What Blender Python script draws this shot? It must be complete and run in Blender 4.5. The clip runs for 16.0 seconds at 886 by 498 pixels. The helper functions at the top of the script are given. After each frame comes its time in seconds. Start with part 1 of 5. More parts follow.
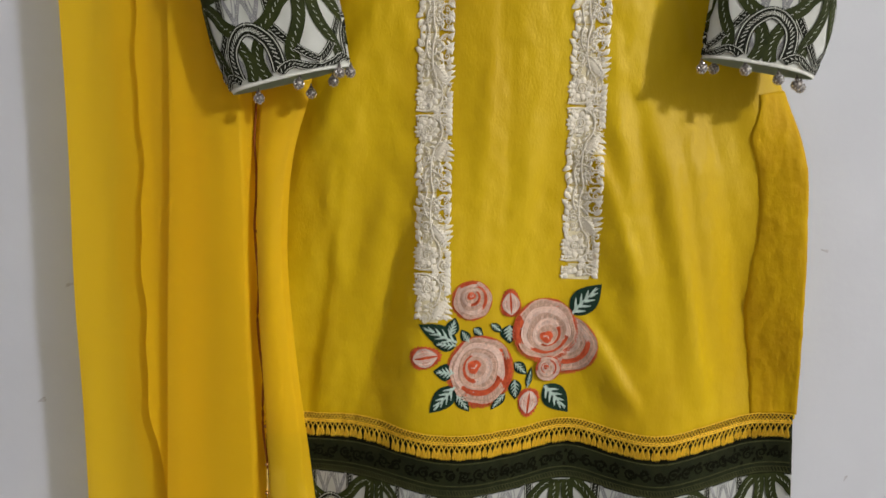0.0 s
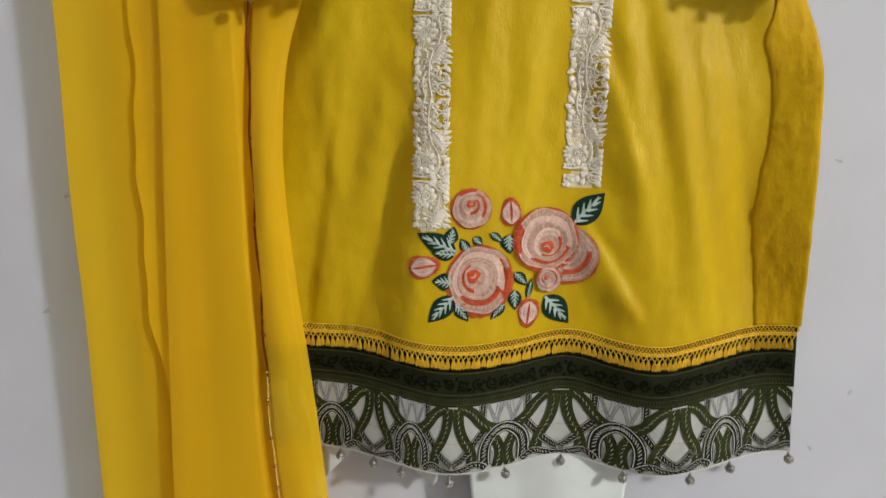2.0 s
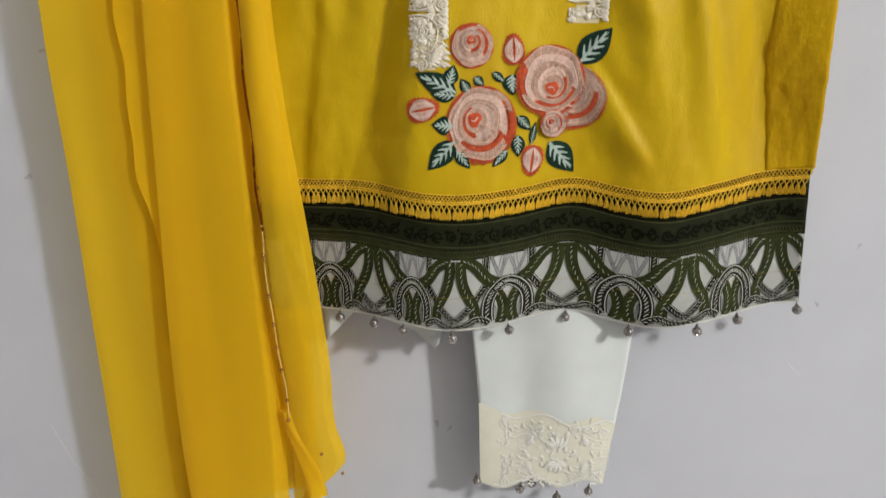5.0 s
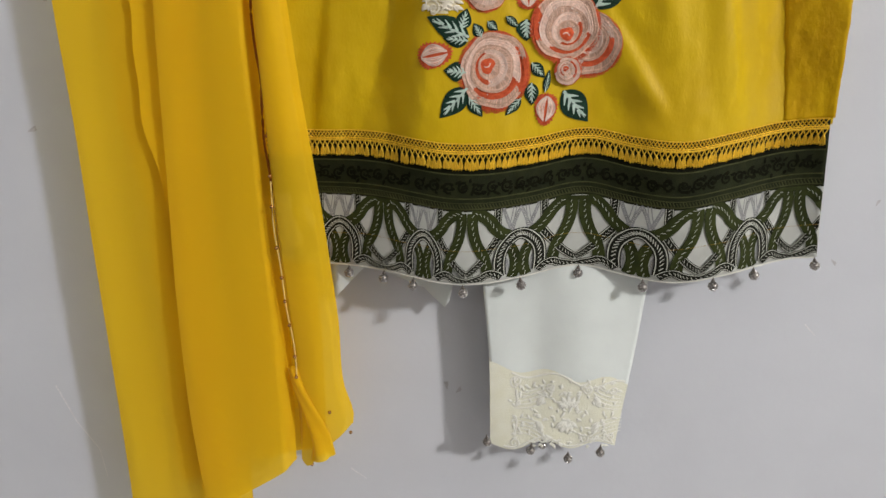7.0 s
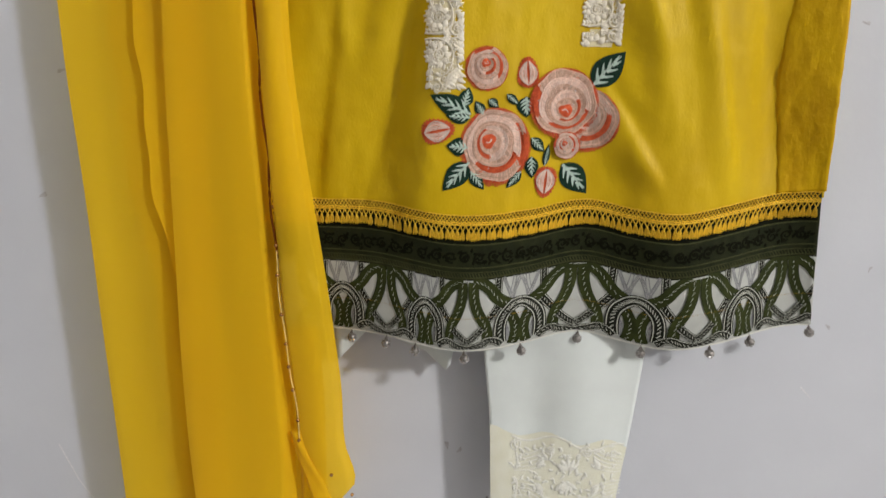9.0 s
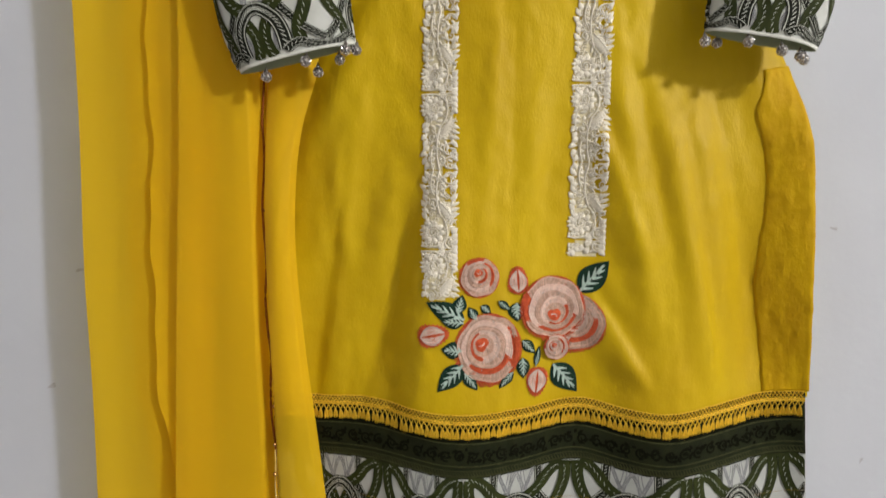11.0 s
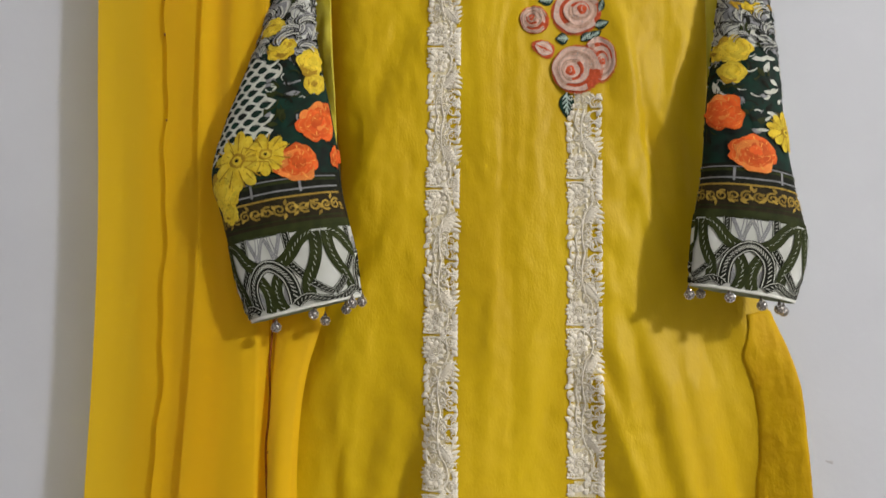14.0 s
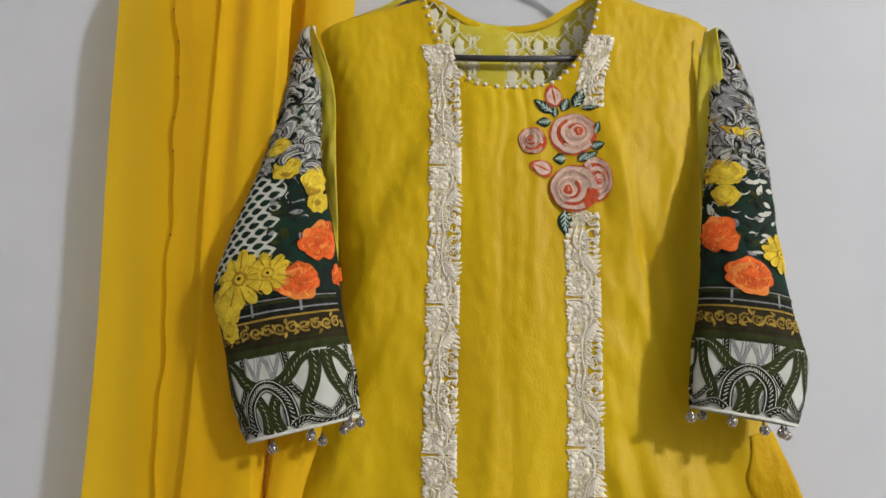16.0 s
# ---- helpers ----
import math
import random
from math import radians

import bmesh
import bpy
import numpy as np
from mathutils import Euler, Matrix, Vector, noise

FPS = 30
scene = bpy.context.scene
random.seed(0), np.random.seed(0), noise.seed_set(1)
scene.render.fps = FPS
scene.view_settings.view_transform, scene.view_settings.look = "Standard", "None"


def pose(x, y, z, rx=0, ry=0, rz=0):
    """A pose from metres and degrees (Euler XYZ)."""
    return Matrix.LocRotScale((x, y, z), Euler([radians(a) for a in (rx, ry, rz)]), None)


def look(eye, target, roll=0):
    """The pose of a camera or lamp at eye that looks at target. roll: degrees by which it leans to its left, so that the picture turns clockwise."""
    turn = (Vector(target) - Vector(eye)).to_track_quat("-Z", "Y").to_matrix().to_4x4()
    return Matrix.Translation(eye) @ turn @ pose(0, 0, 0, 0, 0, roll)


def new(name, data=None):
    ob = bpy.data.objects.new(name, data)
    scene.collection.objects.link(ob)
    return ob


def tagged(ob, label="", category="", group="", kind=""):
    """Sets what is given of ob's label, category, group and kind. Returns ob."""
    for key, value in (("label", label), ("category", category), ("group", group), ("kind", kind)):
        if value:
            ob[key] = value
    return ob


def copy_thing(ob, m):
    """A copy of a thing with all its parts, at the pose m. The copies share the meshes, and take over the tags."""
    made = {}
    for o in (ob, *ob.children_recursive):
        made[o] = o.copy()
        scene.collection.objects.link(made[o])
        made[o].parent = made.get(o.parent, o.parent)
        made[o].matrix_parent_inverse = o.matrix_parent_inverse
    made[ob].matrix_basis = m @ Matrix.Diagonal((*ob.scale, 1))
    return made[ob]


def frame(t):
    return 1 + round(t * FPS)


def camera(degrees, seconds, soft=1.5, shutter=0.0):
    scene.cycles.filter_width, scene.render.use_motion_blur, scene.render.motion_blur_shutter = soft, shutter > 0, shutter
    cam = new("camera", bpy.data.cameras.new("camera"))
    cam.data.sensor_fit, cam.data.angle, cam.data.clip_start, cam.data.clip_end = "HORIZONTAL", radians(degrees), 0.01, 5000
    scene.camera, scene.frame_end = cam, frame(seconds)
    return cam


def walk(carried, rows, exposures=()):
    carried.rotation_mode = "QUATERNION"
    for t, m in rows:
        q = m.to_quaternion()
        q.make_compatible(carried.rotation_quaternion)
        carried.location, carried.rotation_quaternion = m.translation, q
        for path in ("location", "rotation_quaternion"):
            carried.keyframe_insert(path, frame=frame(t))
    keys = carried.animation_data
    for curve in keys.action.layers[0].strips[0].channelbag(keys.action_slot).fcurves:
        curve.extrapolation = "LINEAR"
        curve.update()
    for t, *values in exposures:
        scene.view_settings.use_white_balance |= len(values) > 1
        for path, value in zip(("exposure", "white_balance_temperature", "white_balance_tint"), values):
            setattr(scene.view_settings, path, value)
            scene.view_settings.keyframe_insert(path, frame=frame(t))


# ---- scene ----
cam = camera(65.2, 16.0, shutter=0.5)
PATH = [
    (0, (0.078, 0.0, 1.401), (0.065, 1.988, 1.181), 1.4),
    (0.5, (0.074, 0.003, 1.39), (0.059, 1.985, 1.126), 1.4),
    (1, (0.089, 0.003, 1.374), (0.045, 1.984, 1.099), 1.4),
    (1.5, (0.084, 0.009, 1.369), (0.06, 1.981, 1.036), 1.3),
    (2, (0.096, 0.009, 1.363), (0.043, 1.971, 0.981), 1.3),
    (2.5, (0.083, 0.012, 1.361), (0.053, 1.961, 0.915), 1.3),
    (3, (0.071, 0.013, 1.338), (0.09, 1.96, 0.88), 1.2),
    (3.5, (0.086, 0.012, 1.317), (0.059, 1.959, 0.857), 0.8),
    (4, (0.079, 0.016, 1.295), (0.085, 1.958, 0.821), 0.6),
    (4.5, (0.079, 0.016, 1.274), (0.072, 1.954, 0.779), 0.5),
    (5, (0.089, 0.015, 1.259), (0.061, 1.941, 0.719), 0.5),
    (5.2, (0.061, 0.024, 1.255), (0.112, 1.943, 0.693), 0.8),
    (7.5, (0.083, 0.014, 1.206), (0.036, 1.937, 0.658), 0.6),
    (8, (0.072, 0.017, 1.23), (0.054, 1.932, 0.653), 0.9),
    (10.5, (0.081, 0.002, 1.324), (0.031, 1.986, 1.077), 0.9),
    (10.6, (0.074, 0.002, 1.336), (0.044, 1.987, 1.097), 0.8),
    (11, (0.082, -0.006, 1.355), (0.04, 1.987, 1.197), 0.8),
    (11.5, (0.077, -0.015, 1.377), (0.025, 1.982, 1.276), 1.0),
    (12, (0.082, -0.026, 1.394), (0.015, 1.972, 1.36), 1.1),
    (12.5, (0.076, -0.03, 1.406), (0.017, 1.969, 1.417), 1.4),
    (13, (0.072, -0.031, 1.427), (0.024, 1.967, 1.506), 0.9),
    (13.5, (0.077, -0.036, 1.45), (0.034, 1.957, 1.616), 0.8),
    (14, (0.077, -0.037, 1.469), (0.039, 1.949, 1.698), 0.8),
    (14.5, (0.078, -0.041, 1.483), (0.034, 1.938, 1.766), 0.9),
    (15, (0.078, -0.045, 1.496), (0.039, 1.925, 1.837), 1.1),
    (15.5, (0.078, -0.047, 1.508), (0.04, 1.913, 1.902), 1.2),
    (16, (0.072, -0.049, 1.516), (0.042, 1.903, 1.954), 1.2),
]
walk(cam, [(t, look(eye, target, roll)) for t, eye, target, roll in PATH],
     [(0, -0.02), (2.5, 0.0), (5, 0.07), (8, 0.06), (10.5, 0.06), (11.5, 0.09), (13, 0.03), (14, 0.0), (16, 0.0)])

# ---- light: one lamp under the ceiling of a pale room, in front and to the right ----
def lamp_light(name, at, target, size, power, colour):
    data = bpy.data.lights.new(name, "AREA")
    data.shape, data.size, data.energy, data.color = "DISK", size, power, colour
    ob = new(name, data)
    ob.matrix_world = look(at, target)
    return ob


LAMP = (3.7, -2.3, 3.3)
lamp_light("lamp_glow", LAMP, (0.1, 0.75, 1.4), 0.36, 143.0, (1.0, 0.985, 0.97))
world = bpy.data.worlds.new("world")
world.use_nodes = True
world.node_tree.nodes["Background"].inputs[0].default_value = (0.75, 0.75, 0.8, 1)
world.node_tree.nodes["Background"].inputs[1].default_value = 0.0
scene.world = world


# ---- materials ----
def mat(name, base, other=None, rough=0.7, scale=30.0, stretch=(1, 1, 1), bump=0.0, bump_scale=400.0, bump_stretch=(1, 1, 1),
        metal=0.0, sheen=0.0, spread=0.12, translucent=0.0, clear=0.0, island=0.0, fine=0.0, coat=0.0, spec=0.12, tint=None):
    """A procedural surface: two colours mixed by coarse and fine noise, with fine relief; optionally thin cloth that lets light through."""
    m = bpy.data.materials.new(name)
    m.use_nodes = True
    nt = m.node_tree
    nd, ln = nt.nodes, nt.links
    bsdf = nd["Principled BSDF"]
    out = nd["Material Output"]
    other = other or tuple(c * (1 - spread) for c in base)
    co = nd.new("ShaderNodeTexCoord")

    def noise_at(sc, st, detail=4.0):
        mp = nd.new("ShaderNodeMapping")
        mp.inputs["Scale"].default_value = st
        ln.new(co.outputs["Object"], mp.inputs["Vector"])
        n = nd.new("ShaderNodeTexNoise")
        n.inputs["Scale"].default_value = sc
        n.inputs["Detail"].default_value = detail
        ln.new(mp.outputs["Vector"], n.inputs["Vector"])
        return n

    coarse = noise_at(scale, stretch)
    ramp = nd.new("ShaderNodeValToRGB")
    ramp.color_ramp.elements[0].position, ramp.color_ramp.elements[1].position = 0.32, 0.68
    ramp.color_ramp.elements[0].color = (*other, 1)
    ramp.color_ramp.elements[1].color = (*base, 1)
    ln.new(coarse.outputs["Fac"], ramp.inputs["Fac"])
    colour = ramp.outputs["Color"]
    relief = noise_at(bump_scale, bump_stretch, 3.0)
    if fine:
        mix = nd.new("ShaderNodeMixRGB")
        mix.blend_type = "MULTIPLY"
        mix.inputs["Fac"].default_value = fine
        ln.new(colour, mix.inputs["Color1"])
        ln.new(relief.outputs["Fac"], mix.inputs["Color2"])
        colour = mix.outputs["Color"]
    if island:
        geo = nd.new("ShaderNodeNewGeometry")
        hsv = nd.new("ShaderNodeHueSaturation")
        mr = nd.new("ShaderNodeMapRange")
        mr.inputs["To Min"].default_value, mr.inputs["To Max"].default_value = 1 - island, 1 + island
        ln.new(geo.outputs["Random Per Island"], mr.inputs["Value"])
        ln.new(mr.outputs["Result"], hsv.inputs["Value"])
        ln.new(colour, hsv.inputs["Color"])
        colour = hsv.outputs["Color"]
    ln.new(colour, bsdf.inputs["Base Color"])
    bsdf.inputs["Roughness"].default_value = rough
    bsdf.inputs["Metallic"].default_value = metal
    bsdf.inputs["Sheen Weight"].default_value = sheen
    bsdf.inputs["Coat Weight"].default_value = coat
    bsdf.inputs["Specular IOR Level"].default_value = spec
    if bump:
        b = nd.new("ShaderNodeBump")
        b.inputs["Strength"].default_value = bump
        b.inputs["Distance"].default_value = 0.002
        ln.new(relief.outputs["Fac"], b.inputs["Height"])
        ln.new(b.outputs["Normal"], bsdf.inputs["Normal"])
    last = bsdf.outputs["BSDF"]
    if translucent:
        tr = nd.new("ShaderNodeBsdfTranslucent")
        ln.new(colour, tr.inputs["Color"])
        mx = nd.new("ShaderNodeMixShader")
        mx.inputs["Fac"].default_value = translucent
        ln.new(last, mx.inputs[1])
        ln.new(tr.outputs["BSDF"], mx.inputs[2])
        last = mx.outputs["Shader"]
    if clear:
        tp = nd.new("ShaderNodeBsdfTransparent")
        tp.inputs["Color"].default_value = (*(tint or base), 1)
        mx = nd.new("ShaderNodeMixShader")
        mx.inputs["Fac"].default_value = clear
        ln.new(last, mx.inputs[1])
        ln.new(tp.outputs["BSDF"], mx.inputs[2])
        last = mx.outputs["Shader"]
    ln.new(last, out.inputs["Surface"])
    return m


YELLOW = mat("yellow_cotton", (0.675, 0.460, 0.004), (0.59, 0.378, 0.004), 0.5, 14, (1, 1, 0.35), 0.18, 420, (1, 1, 0.5), translucent=0.06, spec=0.2)
# the same yellow cotton, darkened to stand in for less light passing through
DIMMED_FACING = mat("dimmed_doubled_yellow_cotton", (0.63, 0.39, 0.004), (0.55, 0.32, 0.004), 0.62, 40, (1, 1, 0.5), 0.4, 260, (1, 1, 0.6))
CHIFFON = mat("yellow_chiffon", (0.96, 0.62, 0.012), (0.91, 0.565, 0.010), 0.6, 9, (1, 1, 0.2), 0.05, 1500, translucent=0.2, clear=0.26, tint=(1.0, 0.80, 0.17), sheen=0.12)
BACK_PRINT = mat("back_print", (0.62, 0.54, 0.07), (0.56, 0.46, 0.03), 0.7, 55, bump=0.1)
LACE = mat("cream_lace", (0.88, 0.82, 0.69), (0.82, 0.75, 0.60), 0.75, 120, bump=0.15, bump_scale=1800, island=0.06)
LACE_NET = mat("lace_net", (0.80, 0.72, 0.50), (0.72, 0.62, 0.36), 0.8, 300, bump=0.2, bump_scale=1800)
PINK = mat("dusty_pink_thread", (0.74, 0.50, 0.38), (0.60, 0.36, 0.26), 0.42, 260, bump=0.5, bump_scale=2200, island=0.26)
CORAL = mat("coral_thread", (0.80, 0.14, 0.05), (0.62, 0.09, 0.035), 0.5, 240, bump=0.8, bump_scale=2200, island=0.1)
PALE_PINK = mat("pale_pink_thread", (0.88, 0.66, 0.55), (0.80, 0.54, 0.43), 0.38, 240, bump=0.5, bump_scale=2200, island=0.2, spec=0.3)
LEAF_GREEN = mat("dark_green_thread", (0.016, 0.05, 0.03), (0.01, 0.032, 0.02), 0.55, 240, bump=0.7, bump_scale=2000)
MINT = mat("mint_thread", (0.58, 0.70, 0.62), (0.46, 0.6, 0.52), 0.5, 240, bump=0.6, bump_scale=2000, island=0.12)
OLIVE = mat("olive_print", (0.036, 0.045, 0.010), (0.022, 0.028, 0.007), 0.7, 90, bump=0.2, bump_scale=1200, island=0.12)
DARK = mat("dark_olive_band", (0.020, 0.023, 0.007), (0.012, 0.014, 0.005), 0.75, 70, bump=0.25, bump_scale=1200)
BAND_BLACK = mat("black_band_print", (0.006, 0.0065, 0.003), (0.009, 0.010, 0.004), 0.8, 150, spec=0.05)
OLIVE_LINE = mat("faded_olive_print", (0.06, 0.064, 0.022), (0.036, 0.04, 0.013), 0.7, 90)
INK = mat("black_print", (0.012, 0.013, 0.009), (0.02, 0.021, 0.015), 0.7, 150, spec=0.06)
GREY_LINE = mat("grey_print", (0.2, 0.2, 0.2), (0.3, 0.3, 0.31), 0.7, 150)
PRINT_WHITE = mat("white_print_cloth", (0.64, 0.65, 0.60), (0.55, 0.56, 0.50), 0.7, 45, bump=0.2, bump_scale=1100, translucent=0.1)
# white print cloth once more, greyed so the hem carries its shade in colour
SHADED_WHITE = mat("shaded_white_print_cloth", (0.56, 0.57, 0.53), (0.47, 0.48, 0.44), 0.7, 45, bump=0.2, bump_scale=1100, translucent=0.1)
DASH = mat("white_print", (0.62, 0.63, 0.55), (0.5, 0.5, 0.42), 0.7, 200)
GOLD = mat("gold_print", (0.40, 0.27, 0.045), (0.27, 0.17, 0.028), 0.7, 160, island=0.35)
BROWN = mat("brown_print", (0.035, 0.025, 0.01), (0.02, 0.015, 0.006), 0.7, 90)
PRINT_GREEN = mat("deep_green_print", (0.008, 0.035, 0.022), (0.012, 0.014, 0.012), 0.7, 70)
ORANGE = mat("orange_print", (0.72, 0.13, 0.02), (0.62, 0.08, 0.015), 0.7, 130, island=0.22)
ORANGE_LIGHT = mat("light_orange_print", (0.82, 0.27, 0.06), (0.75, 0.2, 0.04), 0.7, 130, island=0.15)
APRICOT = mat("apricot_print", (0.84, 0.42, 0.09), (0.8, 0.34, 0.06), 0.7, 130, island=0.15)
LEMON = mat("lemon_print", (0.72, 0.55, 0.05), (0.62, 0.42, 0.02), 0.7, 130, island=0.2)
OCHRE = mat("ochre_print", (0.42, 0.26, 0.02), (0.3, 0.17, 0.015), 0.7, 130, island=0.2)
PIPING = mat("white_piping", (0.76, 0.76, 0.68), None, 0.6, 200, bump=0.2)
DAMASK = mat("pale_damask_thread", (0.76, 0.74, 0.58), (0.70, 0.67, 0.46), 0.7, 120)
LINING = mat("pale_green_lining", (0.42, 0.47, 0.3), None, 0.7, 60, bump=0.1)
FRINGE = mat("yellow_fringe_thread", (0.93, 0.60, 0.04), (0.82, 0.48, 0.022), 0.45, 400, (1, 1, 0.1), 0.4, 2500, (1, 1, 0.1), island=0.12, spec=0.25)
TROUSER = mat("white_trouser_cloth", (0.80, 0.845, 0.81), (0.75, 0.79, 0.76), 0.65, 22, bump=0.15, bump_scale=1300, translucent=0.1)
CREAM = mat("cream_cuff_cloth", (0.83, 0.825, 0.69), (0.79, 0.78, 0.62), 0.7, 60, bump=0.35, bump_scale=900)
CUFF_THREAD = mat("cream_embroidery", (0.86, 0.86, 0.78), (0.82, 0.81, 0.71), 0.6, 200, bump=0.5, bump_scale=1800)
SILVER = mat("silver_rhinestone", (0.86, 0.85, 0.84), (0.55, 0.53, 0.52), 0.22, 700, metal=0.75, island=0.35)
TARNISH = mat("dark_bead_cap", (0.22, 0.2, 0.18), None, 0.35, 300, metal=0.9)
SEQUIN = mat("clear_sequin", (0.9, 0.86, 0.84), None, 0.08, 300, metal=0.85)
COPPER = mat("copper_bead", (0.58, 0.33, 0.12), (0.4, 0.2, 0.07), 0.25, 500, metal=0.9)
PEARL = mat("pearl", (0.82, 0.78, 0.72), None, 0.22, 300, coat=0.5, spec=0.5)
HANGER = mat("dark_grey_plastic", (0.05, 0.047, 0.05), (0.065, 0.06, 0.062), 0.4, 60, bump=0.05, spec=0.4)
WALL = mat("white_wall_paint", (0.63, 0.645, 0.675), (0.585, 0.598, 0.63), 0.75, 5, bump=0.12, bump_scale=90)
BOUNCE_PAINT = mat("pale_bounce_paint", (0.77, 0.76, 0.75), (0.73, 0.72, 0.71), 0.8, 4)
FLOOR = mat("grey_floor", (0.4, 0.38, 0.36), (0.33, 0.31, 0.3), 0.5, 6)
SMUDGE = mat("grey_smudge", (0.42, 0.41, 0.42), (0.54, 0.53, 0.55), 0.8, 500)
CRACK = mat("pale_scratch", (0.8, 0.8, 0.82), (0.6, 0.59, 0.6), 0.8, 300)


# ---- mesh helpers ----
def part(name, bm, materials, parent=None, label="", smooth=True):
    me = bpy.data.meshes.new(name)
    bm.normal_update()
    bm.to_mesh(me)
    bm.free()
    for m in materials if isinstance(materials, (list, tuple)) else (materials,):
        me.materials.append(m)
    if smooth:
        me.polygons.foreach_set("use_smooth", [True] * len(me.polygons))
    ob = new(name, me)
    ob.parent = parent
    if label:
        ob["label"] = label
    return ob


def thing(name, label, category, group="", at=(0, 0, 0)):
    ob = new(name)
    ob.location = at
    ob.empty_display_size = 0.05
    return tagged(ob, label, category, group)


def curve_of(pairs):
    """A smooth function through (key, value) pairs."""
    ks = np.array([p[0] for p in pairs], float)
    vs = np.array([p[1] for p in pairs], float)
    o = np.argsort(ks)
    ks, vs = ks[o], vs[o]
    slope = np.gradient(vs, ks)

    def f(k):
        if k <= ks[0]:
            return float(vs[0])
        if k >= ks[-1]:
            return float(vs[-1])
        i = int(np.searchsorted(ks, k)) - 1
        h = ks[i + 1] - ks[i]
        t = (k - ks[i]) / h
        return float((1 + 2 * t) * (1 - t) ** 2 * vs[i] + t * (1 - t) ** 2 * h * slope[i] + t * t * (3 - 2 * t) * vs[i + 1] + t * t * (t - 1) * h * slope[i + 1])
    return f


def smooth01(a, b, x):
    t = min(1.0, max(0.0, (x - a) / (b - a)))
    return t * t * (3 - 2 * t)


def grid(bm, nu, nv, f, material=None, closed=False):
    """A sheet of quads through f(u, v), u and v from 0 to 1. material(u, v) gives a face's slot."""
    vs = [[bm.verts.new(f(i / nu, j / nv)) for i in range(nu if closed else nu + 1)] for j in range(nv + 1)]
    for j in range(nv):
        for i in range(nu):
            k = (i + 1) % nu if closed else i + 1
            fc = bm.faces.new((vs[j][i], vs[j][k], vs[j + 1][k], vs[j + 1][i]))
            if material:
                fc.material_index = material((i + 0.5) / nu, (j + 0.5) / nv)
    return vs


def thick(ob, depth):
    m = ob.modifiers.new("thickness", "SOLIDIFY")
    m.thickness, m.offset = depth, 0.0
    return ob


def strip(bm, pts, w, h, surf, base=0.0006, taper=(1.0, 1.0), slot=0):
    """A raised cord along pts, flat points on surf(a, b, lift): w wide, h high over base, tapering from end to end."""
    n = len(pts)
    rows = []
    for i, p in enumerate(pts):
        q, r = pts[max(0, i - 1)], pts[min(n - 1, i + 1)]
        dx, dz = r[0] - q[0], r[1] - q[1]
        d = math.hypot(dx, dz) or 1.0
        k = taper[0] + (taper[1] - taper[0]) * i / max(1, n - 1)
        nx, nz = -dz / d * w / 2 * k, dx / d * w / 2 * k
        row = [bm.verts.new(surf(p[0] + nx, p[1] + nz, base))]
        row.append(bm.verts.new(surf(p[0], p[1], base + h * max(0.4, k))))
        row.append(bm.verts.new(surf(p[0] - nx, p[1] - nz, base)))
        rows.append(row)
    for a, b in zip(rows, rows[1:]):
        for k in range(len(a) - 1):
            bm.faces.new((a[k], a[k + 1], b[k + 1], b[k])).material_index = slot


def blob(bm, poly, surf, base=0.0006, h=0.0008, slot=0):
    """A low padded patch with the outline poly."""
    cx, cz = sum(p[0] for p in poly) / len(poly), sum(p[1] for p in poly) / len(poly)
    out = [bm.verts.new(surf(p[0], p[1], base)) for p in poly]
    mid = [bm.verts.new(surf(cx + (p[0] - cx) * 0.7, cz + (p[1] - cz) * 0.7, base + h)) for p in poly]
    c = bm.verts.new(surf(cx, cz, base + h))
    for i in range(len(poly)):
        j = (i + 1) % len(poly)
        bm.faces.new((out[i], out[j], mid[j], mid[i])).material_index = slot
        bm.faces.new((mid[i], mid[j], c)).material_index = slot


def turn2(pts, ang, cx=0.0, cz=0.0, sx=1.0, sz=1.0):
    c, s = math.cos(ang), math.sin(ang)
    return [(cx + c * x * sx - s * z * sz, cz + s * x * sx + c * z * sz) for x, z in pts]


def arc(cx, cz, r, a0, a1, n=10, flat=1.0):
    return [(cx + r * math.cos(a0 + (a1 - a0) * i / n), cz + flat * r * math.sin(a0 + (a1 - a0) * i / n)) for i in range(n + 1)]


def spiral(cx, cz, r0, r1, a0, turns, n=16):
    return [(cx + (r0 + (r1 - r0) * i / n) * math.cos(a0 + 2 * math.pi * turns * i / n), cz + (r0 + (r1 - r0) * i / n) * math.sin(a0 + 2 * math.pi * turns * i / n)) for i in range(n + 1)]


def bez(a, b, c, n=8):
    return [((1 - t) ** 2 * a[0] + 2 * t * (1 - t) * b[0] + t * t * c[0], (1 - t) ** 2 * a[1] + 2 * t * (1 - t) * b[1] + t * t * c[1]) for t in (i / n for i in range(n + 1))]


def leaf_shape(length, width, n=7):
    up = [(length * i / n, width / 2 * math.sin(math.pi * (i / n) ** 0.8)) for i in range(n + 1)]
    return up + [(x, -z) for x, z in up[-2:0:-1]]


def lobed(r, lobes, depth, rng, n=28):
    ph = rng.random() * 6
    return [((r * (1 + depth * math.cos(lobes * a + ph) + depth * 0.5 * math.sin(2.3 * a + ph))) * math.cos(a), (r * (1 + depth * math.cos(lobes * a + ph) + depth * 0.5 * math.sin(2.3 * a + ph))) * math.sin(a)) for a in (2 * math.pi * i / n for i in range(n))]


